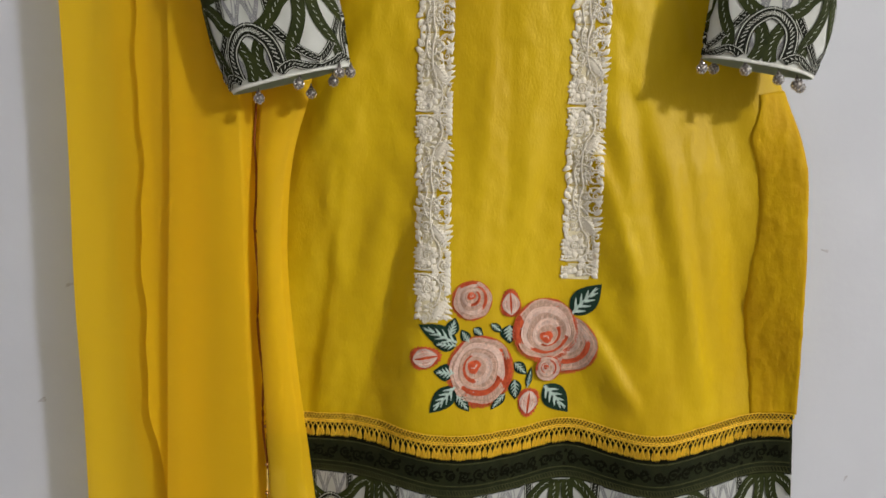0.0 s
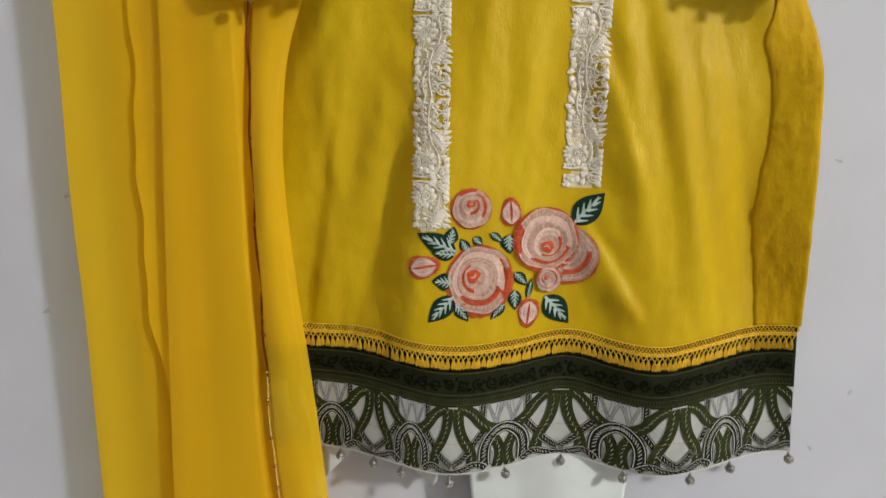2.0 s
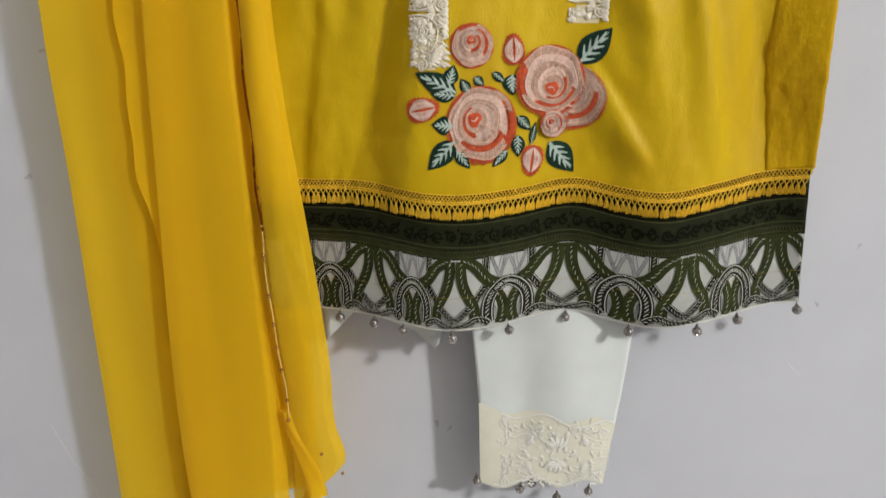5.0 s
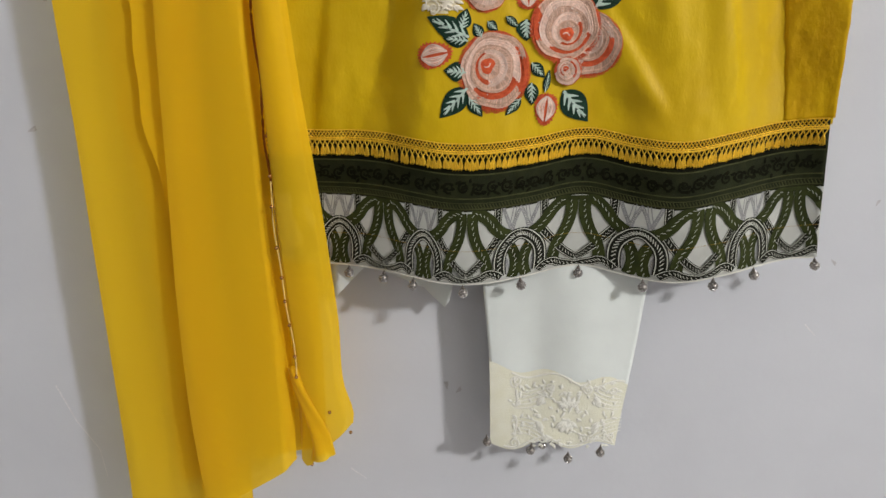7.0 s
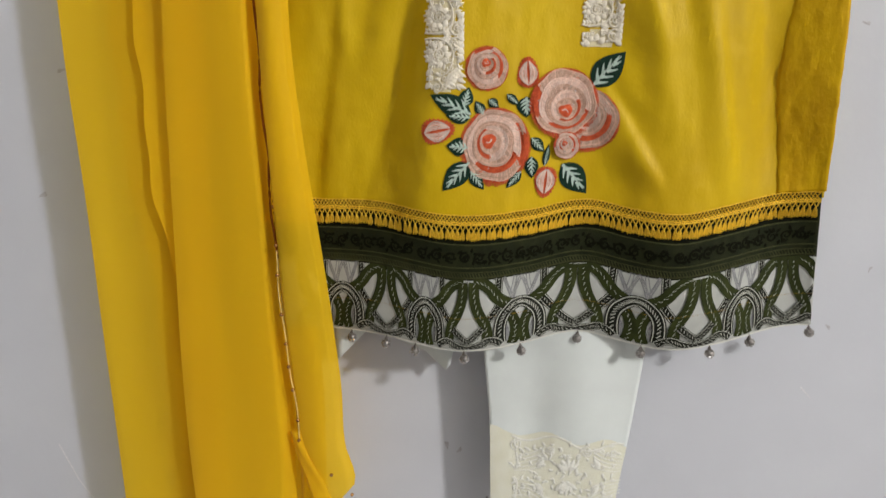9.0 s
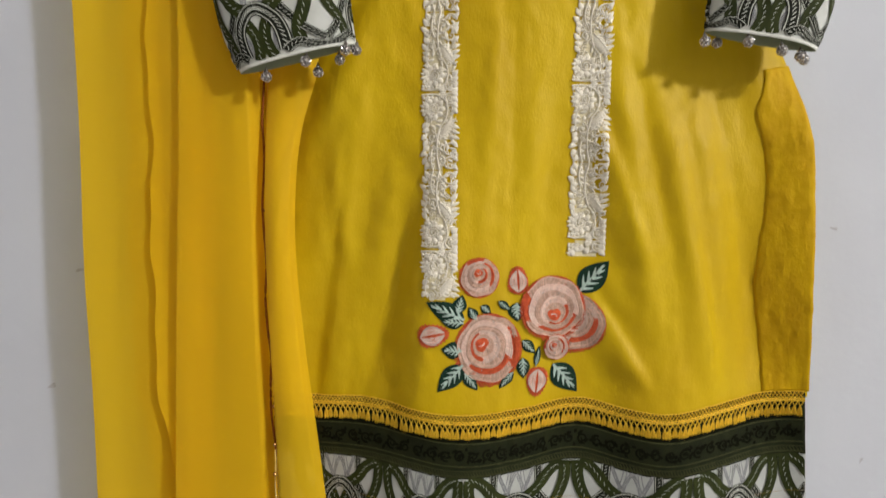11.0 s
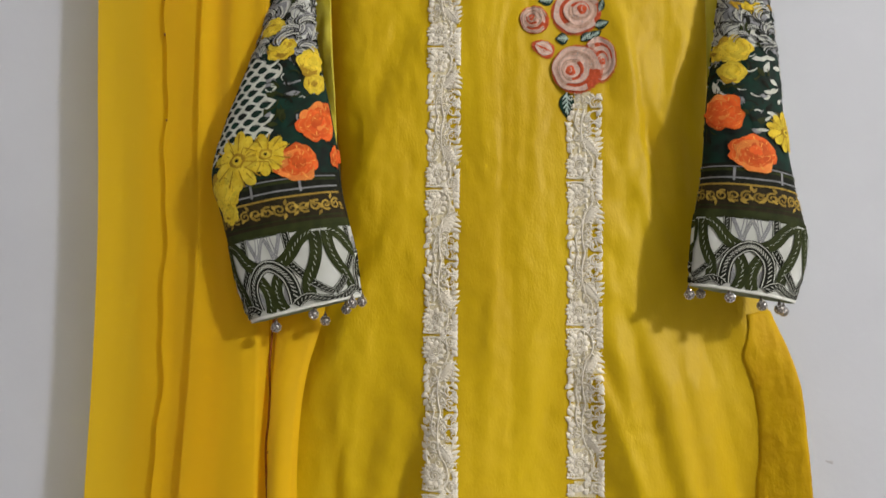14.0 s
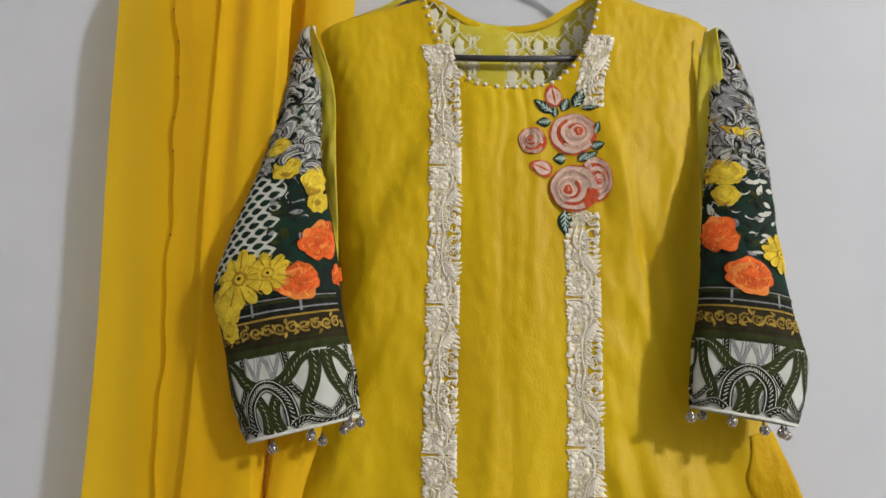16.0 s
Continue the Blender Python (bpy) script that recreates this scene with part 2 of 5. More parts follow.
def tube(bm, pts, r, sides=8):
    """A round rod along 3D points."""
    rings = []
    for i, p in enumerate(pts):
        p = Vector(p)
        d = (Vector(pts[min(i + 1, len(pts) - 1)]) - Vector(pts[max(i - 1, 0)])).normalized()
        q = d.to_track_quat("Z", "Y")
        rings.append([bm.verts.new(p + q @ Vector((r * math.cos(2 * math.pi * k / sides), r * math.sin(2 * math.pi * k / sides), 0))) for k in range(sides)])
    for a, b in zip(rings, rings[1:]):
        for k in range(sides):
            bm.faces.new((a[k], a[(k + 1) % sides], b[(k + 1) % sides], b[k]))
    bm.faces.new(rings[0][::-1])
    bm.faces.new(rings[-1])


def ball(bm, at, r, sub=2):
    bmesh.ops.create_icosphere(bm, subdivisions=sub, radius=r, matrix=Matrix.Translation(at))


def box(bm, lo, hi):
    m = Matrix.LocRotScale([(a + b) / 2 for a, b in zip(lo, hi)], None, [b - a for a, b in zip(lo, hi)])
    bmesh.ops.create_cube(bm, size=1, matrix=m)


# ---- room ----
WALL_Y = 0.797


def wall_box(name, lo, hi, m):
    bm = bmesh.new()
    box(bm, lo, hi)
    ob = part(name, bm, m, smooth=False)
    return tagged(ob, kind="structure")


tagged(wall_box("wall_north", (-2.4, WALL_Y, 0), (4.9, WALL_Y + 0.15, 3.6), WALL), "white painted wall with small scuffs and scratches", "wall")
# unseen walls, floor and ceiling, added to bounce fill light onto the clothes
tagged(wall_box("unseen_wall_south", (-2.4, -2.75, 0), (4.9, -2.6, 3.6), BOUNCE_PAINT), "unseen pale wall, added to bounce light", "wall")
tagged(wall_box("unseen_wall_west", (-2.55, -2.75, 0), (-2.4, WALL_Y + 0.15, 3.6), BOUNCE_PAINT), "unseen pale wall, added to bounce light", "wall")
tagged(wall_box("unseen_wall_east", (4.9, -2.75, 0), (5.05, WALL_Y + 0.15, 3.6), BOUNCE_PAINT), "unseen pale wall, added to bounce light", "wall")
tagged(wall_box("floor", (-2.55, -2.75, -0.12), (5.05, WALL_Y + 0.15, 0), FLOOR), "unseen grey floor, added to bounce light", "floor")
tagged(wall_box("ceiling", (-2.55, -2.75, 3.6), (5.05, WALL_Y + 0.15, 3.72), BOUNCE_PAINT), "unseen pale ceiling, added to bounce light", "ceiling")


def wall_at(a, b, lift):
    return Vector((a, WALL_Y - lift, b))


# ---- kurta: the surface of its front ----
CX = 0.143
K_LEFT = curve_of([(0.95, -0.135), (1.1, -0.132), (1.35, -0.12), (1.48, -0.088), (1.625, -0.058), (1.70, -0.066), (1.79, -0.076), (1.89, -0.085), (1.944, -0.100), (1.985, -0.116)])
K_RIGHT = curve_of([(0.95, 0.462), (1.05, 0.463), (1.16, 0.459), (1.23, 0.456), (1.34, 0.452), (1.42, 0.446), (1.484, 0.431), (1.55, 0.405), (1.69, 0.370), (1.80, 0.369), (1.9, 0.371), (1.967, 0.379), (2.005, 0.390)])
TRIM_TOP = curve_of([(-0.14, 1.1280), (-0.072, 1.1280), (0.003, 1.1280), (0.035, 1.1245), (0.07, 1.1205), (0.105, 1.1205), (0.155, 1.1255), (0.22, 1.1355), (0.262, 1.1280), (0.307, 1.1245), (0.36, 1.1330), (0.45, 1.1480), (0.475, 1.1500)])
TRIM_DROP = 0.1485
FOLD = curve_of([(-0.16, 0.0), (-0.05, math.pi), (0.095, 2 * math.pi), (0.215, 3 * math.pi), (0.312, 4 * math.pi), (0.42, 5 * math.pi), (0.5, 5.9 * math.pi)])


# soft creases in the cloth: two ends, half width, height towards the room (minus: a valley)
CREASES = [
    (0.036, 1.345, -0.012, 1.15, 0.012, -0.006), (0.012, 1.36, -0.045, 1.17, 0.016, 0.006),
    (0.250, 1.47, 0.285, 1.24, 0.013, 0.006), (0.262, 1.50, 0.315, 1.28, 0.010, -0.004), (0.285, 1.46, 0.345, 1.20, 0.016, 0.005),
    (0.330, 1.43, 0.375, 1.22, 0.014, 0.005), (0.352, 1.46, 0.40, 1.25, 0.010, -0.004),
    (-0.055, 1.40, -0.035, 1.27, 0.008, 0.003), (-0.03, 1.45, -0.065, 1.30, 0.014, 0.005), (0.015, 1.62, -0.05, 1.47, 0.014, 0.006),
    (0.02, 1.90, -0.03, 1.76, 0.016, 0.003), (-0.02, 1.60, -0.07, 1.48, 0.014, 0.004),
    (0.118, 1.50, 0.110, 1.30, 0.010, 0.0028), (0.165, 1.46, 0.160, 1.32, 0.011, 0.003), (0.185, 1.40, 0.150, 1.30, 0.010, -0.003),
    (0.280, 1.80, 0.330, 1.62, 0.014, 0.006), (0.30, 1.72, 0.262, 1.60, 0.010, -0.004), (0.27, 1.66, 0.325, 1.52, 0.012, 0.005),
    (0.34, 1.82, 0.315, 1.70, 0.010, 0.004), (0.09, 1.88, 0.11, 1.66, 0.008, 0.0022), (0.17, 1.88, 0.165, 1.60, 0.008, 0.0025), (0.13, 1.86, 0.128, 1.5, 0.006, -0.002),
]


# folds with a gentle slope on their left and a steep one on their right: two ends, height, left and right width
RIDGES = [(0.060, 1.365, 0.044, 1.150, 0.014, 0.040, 0.07), (0.040, 1.80, -0.045, 1.60, 0.011, 0.045, 0.09), (0.030, 1.60, -0.055, 1.44, 0.008, 0.035, 0.07), (0.228, 1.432, 0.268, 1.318, 0.007, 0.036, 0.014), (0.232, 1.239, 0.274, 1.168, 0.008, 0.042, 0.014),
          (0.264, 1.822, 0.288, 1.662, 0.008, 0.032, 0.012), (-0.03, 1.40, -0.06, 1.16, 0.005, 0.012, 0.03), (0.31, 1.42, 0.352, 1.20, 0.005, 0.03, 0.014)]


def kurta_y(x, z):
    """Depth of the front of the kurta: flared folds towards the hem, rolled sides, soft creases."""
    xq = CX + (x - CX) * (1 + 0.75 * min(0.6, max(-0.2, z - 1.12)))
    amp = 0.0035 + 0.0105 * smooth01(1.52, 1.02, z)
    y = 0.731 - amp * math.cos(FOLD(xq))
    for x0, z0, x1, z1, wide, high in CREASES:
        dx, dz = x1 - x0, z1 - z0
        length = math.hypot(dx, dz)
        along = ((x - x0) * dx + (z - z0) * dz) / length / length
        if -0.3 < along < 1.3:
            across = ((x - x0) * dz - (z - z0) * dx) / length
            if abs(across) < 3 * wide:
                y -= 0.85 * high * math.exp(-(across / wide) ** 2) * smooth01(-0.3, 0.25, along) * smooth01(1.3, 0.75, along)
    for x0, z0, x1, z1, high, wide_l, wide_r in RIDGES:
        along = (z - z0) / (z1 - z0)
        if -0.4 < along < 1.4:
            across = x - (x0 + (x1 - x0) * along)
            wide = wide_l if across < 0 else wide_r
            if abs(across) < wide:
                y -= high * (1 - smooth01(0, 1, abs(across) / wide)) * smooth01(-0.4, 0.3, along) * smooth01(1.4, 0.9, along)
    y += 0.008 * smooth01(1.8, 2.0, z)
    y += 0.010 * smooth01(0.235, 0.31, x) * smooth01(0.47, 0.40, x) * smooth01(1.40, 1.50, z) * smooth01(1.80, 1.66, z)
    edge_l, edge_r = x - K_LEFT(z), K_RIGHT(z) - x
    e = min(edge_l, edge_r)
    # the side swings back towards the slit
    if edge_l < 0.22:
        y += (0.012 + 0.018 * smooth01(1.66, 1.42, z)) * smooth01(1.95, 1.80, z) * (1 - max(0.0, edge_l) / 0.22) ** 1.6
    if edge_l < 0.05:
        y += (0.022 - 0.012 * smooth01(1.66, 1.42, z)) * (1 - max(0.0, edge_l) / 0.05) ** 2
    # the slit edge stands forward of a pressed valley
    k = smooth01(1.5, 1.4, z)
    rim = 0.048 + 0.005 * math.sin(z * 31)
    y += 0.010 * k * smooth01(1.12, 1.2, z) * (math.exp(-((edge_r - rim) / 0.03) ** 2) if edge_r > rim else max(0.0, edge_r) / rim)
    if edge_r < 0.05:
        y += 0.016 * (1 - k) * (1 - max(0.0, edge_r) / 0.05) ** 2
    # pleats that run down from the neckline, and a pressed centre line
    y -= 0.0012 * smooth01(1.74, 1.89, z) * math.cos((x - CX) * 330 + 9 * noise.noise((x * 30, 0, z * 6))) * math.exp(-((x - CX) / 0.04) ** 2)
    y += 0.0012 * math.exp(-((x - 0.139) / 0.004) ** 2)
    # the lace pulls the cloth in on both sides
    y += 0.0014 * math.cos((z * 95 + x * 40)) * (math.exp(-((x - 0.032) / 0.012) ** 2) + math.exp(-((x - 0.252) / 0.014) ** 2)) * smooth01(1.14, 1.2, z)
    calm = 0.12 + 0.88 * smooth01(1.06, 1.13, z)
    y += 0.0036 * noise.noise((x * 9, 3.0, z * 3.2)) + 0.0013 * calm * noise.noise((x * 40 + 4 * z, 7.0, z * 11)) + 0.0011 * calm * noise.noise((x * 120 + 9 * z, 1.0, z * 48)) + 0.0016 * calm * max(0.0, noise.noise((x * 26, 11.0, z * 7))) * noise.noise((x * 90 - z * 60, 2.0, z * 70))
    return y


def on_kurta(x, z, lift):
    return Vector((x, kurta_y(x, z) - 0.0005 - lift, z))


kurta = thing("kurta", "bright yellow embroidered long tunic on a hanger", "kurta", at=(CX, 0.75, 1.95))
KURTA_INV = Matrix.Translation((-CX, -0.75, -1.95))


def own(ob):
    """Keep a part of the kurta where its mesh was built."""
    ob.matrix_parent_inverse = KURTA_INV
    return ob


NECK_Z = 1.8945
NECK_L = curve_of([(1.8945, 0.143), (1.8955, 0.125), (1.897, 0.108), (1.905, 0.087), (1.931, 0.066), (1.969, 0.045), (2.007, 0.032), (2.04, 0.025)])
NECK_R = curve_of([(1.8945, 0.143), (1.8965, 0.160), (1.900, 0.176), (1.918, 0.207), (1.937, 0.225), (1.972, 0.240), (2.01, 0.249), (2.04, 0.256)])
SHOULDER = curve_of([(-0.115, 1.983), (-0.06, 2.003), (0.02, 2.035), (0.25, 2.042), (0.33, 2.022), (0.385, 2.006)])


def front_panel():
    bm = bmesh.new()
    zt = NECK_Z

    def lower(u, v):
        x0 = K_LEFT(1.0) + (K_RIGHT(1.0) - K_LEFT(1.0)) * u
        zh = TRIM_TOP(x0) - 0.006
        z = zh + (zt - zh) * v
        x = K_LEFT(z) + (K_RIGHT(z) - K_LEFT(z)) * u
        return (x, kurta_y(x, z), z)
    grid(bm, 120, 190, lower)

    def shoulder(left):
        def f(u, v):
            w = v ** 1.6
            z = zt + w * 0.13
            a, b = (K_LEFT(min(z, 1.985)), NECK_L(z)) if left else (NECK_R(z), K_RIGHT(min(z, 2.005)))
            x = a + (b - a) * u
            top = SHOULDER(x)
            z = zt + w * (top - zt)
            return (x, kurta_y(x, z) + 0.02 * smooth01(0.9, 1.0, v), z)
        return f
    grid(bm, 60, 40, shoulder(True))
    grid(bm, 60, 40, shoulder(False))
    bmesh.ops.remove_doubles(bm, verts=bm.verts, dist=0.0009)
    return thick(own(part("front_panel", bm, YELLOW, kurta, "bright yellow cotton front with soft creases")), 0.0008)


front_panel()


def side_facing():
    """The slit's turned-back facing: a doubled band of cloth with a stitched, slightly wavy inner edge. Its deeper
    yellow stands in for light lost in the second layer.
    """
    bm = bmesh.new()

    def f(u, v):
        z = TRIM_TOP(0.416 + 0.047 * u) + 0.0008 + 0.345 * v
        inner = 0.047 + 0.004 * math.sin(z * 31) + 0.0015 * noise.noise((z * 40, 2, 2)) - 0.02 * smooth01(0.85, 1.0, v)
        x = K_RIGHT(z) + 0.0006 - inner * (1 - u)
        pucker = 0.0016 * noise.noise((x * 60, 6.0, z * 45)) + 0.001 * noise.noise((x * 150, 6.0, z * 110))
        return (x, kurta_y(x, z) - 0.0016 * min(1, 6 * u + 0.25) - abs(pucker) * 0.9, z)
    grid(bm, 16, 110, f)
    own(thick(part("side_facing", bm, DIMMED_FACING, kurta, "doubled yellow facing along the side slit, coloured deeper for less light coming through"), 0.0008))


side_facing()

BACK_NECK = curve_of([(-0.115, 1.985), (-0.03, 2.02), (0.02, 2.045), (0.05, 2.030), (0.087, 2.006), (0.138, 1.996), (0.182, 2.003), (0.226, 2.032), (0.25, 2.045), (0.33, 2.024), (0.385, 2.008)])


def back_panel():
    bm = bmesh.new()

    def f(u, v):
        top = BACK_NECK(-0.115 + 0.5 * u)
        z = 1.03 + (top - 1.03) * v
        k = smooth01(0.75, 0.9, v)
        x = (K_LEFT(z) + 0.008 + (K_RIGHT(z) + 0.004 - 0.016 * smooth01(1.3, 1.15, z) - K_LEFT(z) - 0.008) * u) * (1 - k) + (-0.115 + 0.5 * u) * k
        return (x, 0.767 + 0.022 * smooth01(1.75, 1.5, z) + 0.003 * math.sin(x * 40), z)
    grid(bm, 60, 70, f)
    thick(own(part("back_panel", bm, BACK_PRINT, kurta, "yellow back with a pale damask print inside")), 0.0008)
    bm = bmesh.new()
    strip(bm, [(x, BACK_NECK(x) - 0.004) for x in np.linspace(0.03, 0.245, 40)], 0.009, 0.0008, lambda a, b, l: Vector((a, 0.7655 - l, b)))
    own(part("neck_facing", bm, YELLOW, kurta))
    bm = bmesh.new()
    tube(bm, [(K_RIGHT(z) + 0.0125 * smooth01(1.14, 1.24, z) * smooth01(1.5, 1.44, z), 0.779, z) for z in np.linspace(1.16, 1.47, 40)], 0.0010, 6)
    own(part("side_piping", bm, PIPING, kurta))
    # damask flowers woven into the inside of the back
    bm = bmesh.new()
    rng = random.Random(8)
    back = lambda a, b, l: Vector((a, 0.7645 - l, b))
    for j, z in enumerate(np.arange(1.885, 2.04, 0.021)):
        for i in range(-4, 5):
            x = CX + 0.034 * i + 0.017 * (j % 2)
            if z > BACK_NECK(x) - 0.020 or not 0.03 < x < 0.252:
                continue
            # a large bloom in a pointed frame of mirrored scrolls and leaves
            blob(bm, turn2(lobed(0.0072, 5, 0.16, rng, 18), 0, x, z, 0.9, 1.25), back, 0.0002, 0.0002)
            for s in (-1, 1):
                strip(bm, bez((x, z + 0.019), (x + s * 0.008, z + 0.008), (x + s * 0.017, z), 7) + bez((x + s * 0.017, z), (x + s * 0.010, z - 0.007), (x, z - 0.012), 7)[1:], 0.0018, 0.0, back, 0.0003, (0.5, 1))
                strip(bm, spiral(x + s * 0.0115, z + 0.0105, 0.0042, 0.0008, 0.5, s * 1.3, 12), 0.0013, 0.0, back, 0.0004, (1, 0.4))
                for k in range(4):
                    blob(bm, turn2(leaf_shape(0.0078, 0.0030, 6), math.pi / 2 + s * (0.5 + 0.45 * k), x + s * 0.006, z - 0.008), back, 0.0003 + 0.00003 * k, 0.0001)
                    blob(bm, turn2(leaf_shape(0.0055, 0.0030, 6), math.pi / 2 - s * (0.3 + 0.5 * k), x + s * 0.0125, z - 0.002 + 0.004 * k), back, 0.0003 + 0.00003 * k, 0.0001)
    own(part("damask_print", bm, DAMASK, kurta))


back_panel()


# ---- kurta: printed border ----
def below_trim(x, d, lift):
    """A point d below the trim's upper edge."""
    z = TRIM_TOP(x) - d
    x += 0.09 * (d - 0.06) * smooth01(0.30, 0.46, x)
    return Vector((x, kurta_y(x, z) - lift, z))


CELLS = [(-1, -0.10), (0, 0.003), (1, 0.092), (2, 0.211), (3, 0.337), (4, 0.436), (5, 0.54)]
cell_x = curve_of(CELLS)


def hem_surface(u, v, lift):
    """u counts motifs, v runs from 0 at the border's top to 1 at the hem."""
    x = min(K_RIGHT(1.0) - 0.001, max(K_LEFT(1.0), cell_x(u)))
    return below_trim(x, 0.069 + (TRIM_DROP - 0.0705) * min(1.0, max(0.0, v)), lift + 0.001)


def hatch(bm, path, w, surf, n, slot, base=0.0016, slant=0.5):
    """Short slanting strokes across a band along path."""
    for i in range(n):
        t = (i + 0.5) / n * (len(path) - 1)
        k = int(t)
        p, q = path[k], path[min(k + 1, len(path) - 1)]
        f = t - k
        x, z = p[0] + (q[0] - p[0]) * f, p[1] + (q[1] - p[1]) * f
        dx, dz = q[0] - p[0], q[1] - p[1]
        d = math.hypot(dx, dz) or 1
        dx, dz = dx / d, dz / d
        a = (x + (-dz * 0.5 + dx * slant) * w, z + (dx * 0.5 + dz * slant) * w)
        b = (x - (-dz * 0.5 + dx * slant) * w, z - (dx * 0.5 + dz * slant) * w)
        strip(bm, [a, b], w * 0.24, 0.0, surf, base, slot=slot)


def rope_band(bm, path, w, surf, n, base):
    """A black band with slanting white strokes between two fine pale and dark lines."""
    strip(bm, path, w * 1.68, 0.0, surf, base, slot=1)
    strip(bm, path, w * 1.36, 0.0, surf, base + 0.0002, slot=2)
    strip(bm, path, w * 1.12, 0.0, surf, base + 0.0004, slot=1)
    hatch(bm, path, w * 0.46, surf, n, 2, base + 0.0006, 0.55)


def arch_motif(bm, surf):
    """One repeat of the interlaced arches, in a cell 1.38 wide and 1 high round (0, 0). Slots: olive, black, white, grey."""
    def dots(path, n, base):
        hatch(bm, path, 0.026, surf, n, 2, base, 0.9)

    strip(bm, [(-0.20, 0.025), (0.20, 0.025)], 0.075, 0.0, surf, 0.0012, slot=0)
    for s in (-1, 1):
        # pale sketched arches between the upright bars
        for a, b, c in ((0.455, 0.50, 0.60), (0.49, 0.54, 0.64), (0.60, 0.58, 0.52), (0.635, 0.62, 0.56), (0.69, 0.63, 0.60)):
            strip(bm, bez((s * a, 0.0), (s * b, 0.16), (s * c, 0.40)), 0.011, 0.0, surf, 0.0006, slot=3)
        lace = bez((s * 0.47, 0.0), (s * 0.52, 0.16), (s * 0.62, 0.40))
        strip(bm, lace, 0.035, 0.0, surf, 0.0005, slot=3)
        hatch(bm, lace, 0.018, surf, 14, 2, 0.0008, 0.2)
        lace = bez((s * 0.69, 0.02), (s * 0.62, 0.16), (s * 0.57, 0.38))
        strip(bm, lace, 0.045, 0.0, surf, 0.0005, slot=3)
        hatch(bm, lace, 0.024, surf, 14, 2, 0.0008, -0.2)
        # upright rope bar beside the crown
        rope_band(bm, [(s * 0.41, 0.0), (s * 0.405, 0.14), (s * 0.40, 0.30)], 0.062, surf, 6, 0.0007)
        # short rope bar under the broad arm
        rope_band(bm, bez((s * 0.43, 0.38), (s * 0.36, 0.50), (s * 0.27, 0.62)), 0.066, surf, 5, 0.0007)
        # broad arm from the crown down and outwards
        outer = bez((s * 0.10, 0.03), (s * 0.27, 0.07), (s * 0.36, 0.24), 7) + bez((s * 0.36, 0.24), (s * 0.43, 0.34), (s * 0.55, 0.40), 4)[1:]
        strip(bm, outer, 0.165, 0.0, surf, 0.0015, slot=0)
        dots(outer, 9, 0.0019)
        # rope arch at the cell's side
        arch = bez((s * 0.45, 0.95), (s * 0.40, 0.62), (s * 0.53, 0.49), 14) + bez((s * 0.53, 0.49), (s * 0.61, 0.388), (s * 0.69, 0.388), 10)[1:]
        rope_band(bm, arch, 0.098, surf, 15, 0.0020)
        # inner arm that frames the white diamond
        inner = bez((s * 0.085, 0.04), (s * 0.045, 0.34), (s * 0.21, 0.60), 8) + bez((s * 0.21, 0.60), (s * 0.285, 0.72), (s * 0.275, 0.92), 5)[1:]
        strip(bm, inner, 0.15, 0.0, surf, 0.0017, slot=0)
        dots(inner, 12, 0.0021)
        # chevron under the diamond, and the rope that runs out to the arch's foot
        rope_band(bm, bez((0, 0.895), (s * 0.10, 0.84), (s * 0.215, 0.70), 5), 0.062, surf, 6, 0.0026)
        rope_band(bm, bez((0, 1.0), (s * 0.20, 0.96), (s * 0.26, 0.90), 6) + bez((s * 0.26, 0.90), (s * 0.36, 0.86), (s * 0.46, 0.97), 4)[1:], 0.07, surf, 10, 0.0024)
        # waisted olive pair inside the arch
        strand = bez((s * 0.555, 0.53), (s * 0.70, 0.74), (s * 0.60, 1.0), 8)
        strip(bm, strand, 0.14, 0.0, surf, 0.0012, slot=0)
        dots(strand, 7, 0.0016)
        for k in range(4):
            strip(bm, bez((s * (0.50 + 0.012 * k), 0.66 + 0.02 * k), (s * (0.53 + 0.012 * k), 0.80), (s * (0.495 + 0.022 * k), 0.95), 4), 0.009, 0.0, surf, 0.0007, slot=3)


PRINTS = [OLIVE, INK, DASH, GREY_LINE]


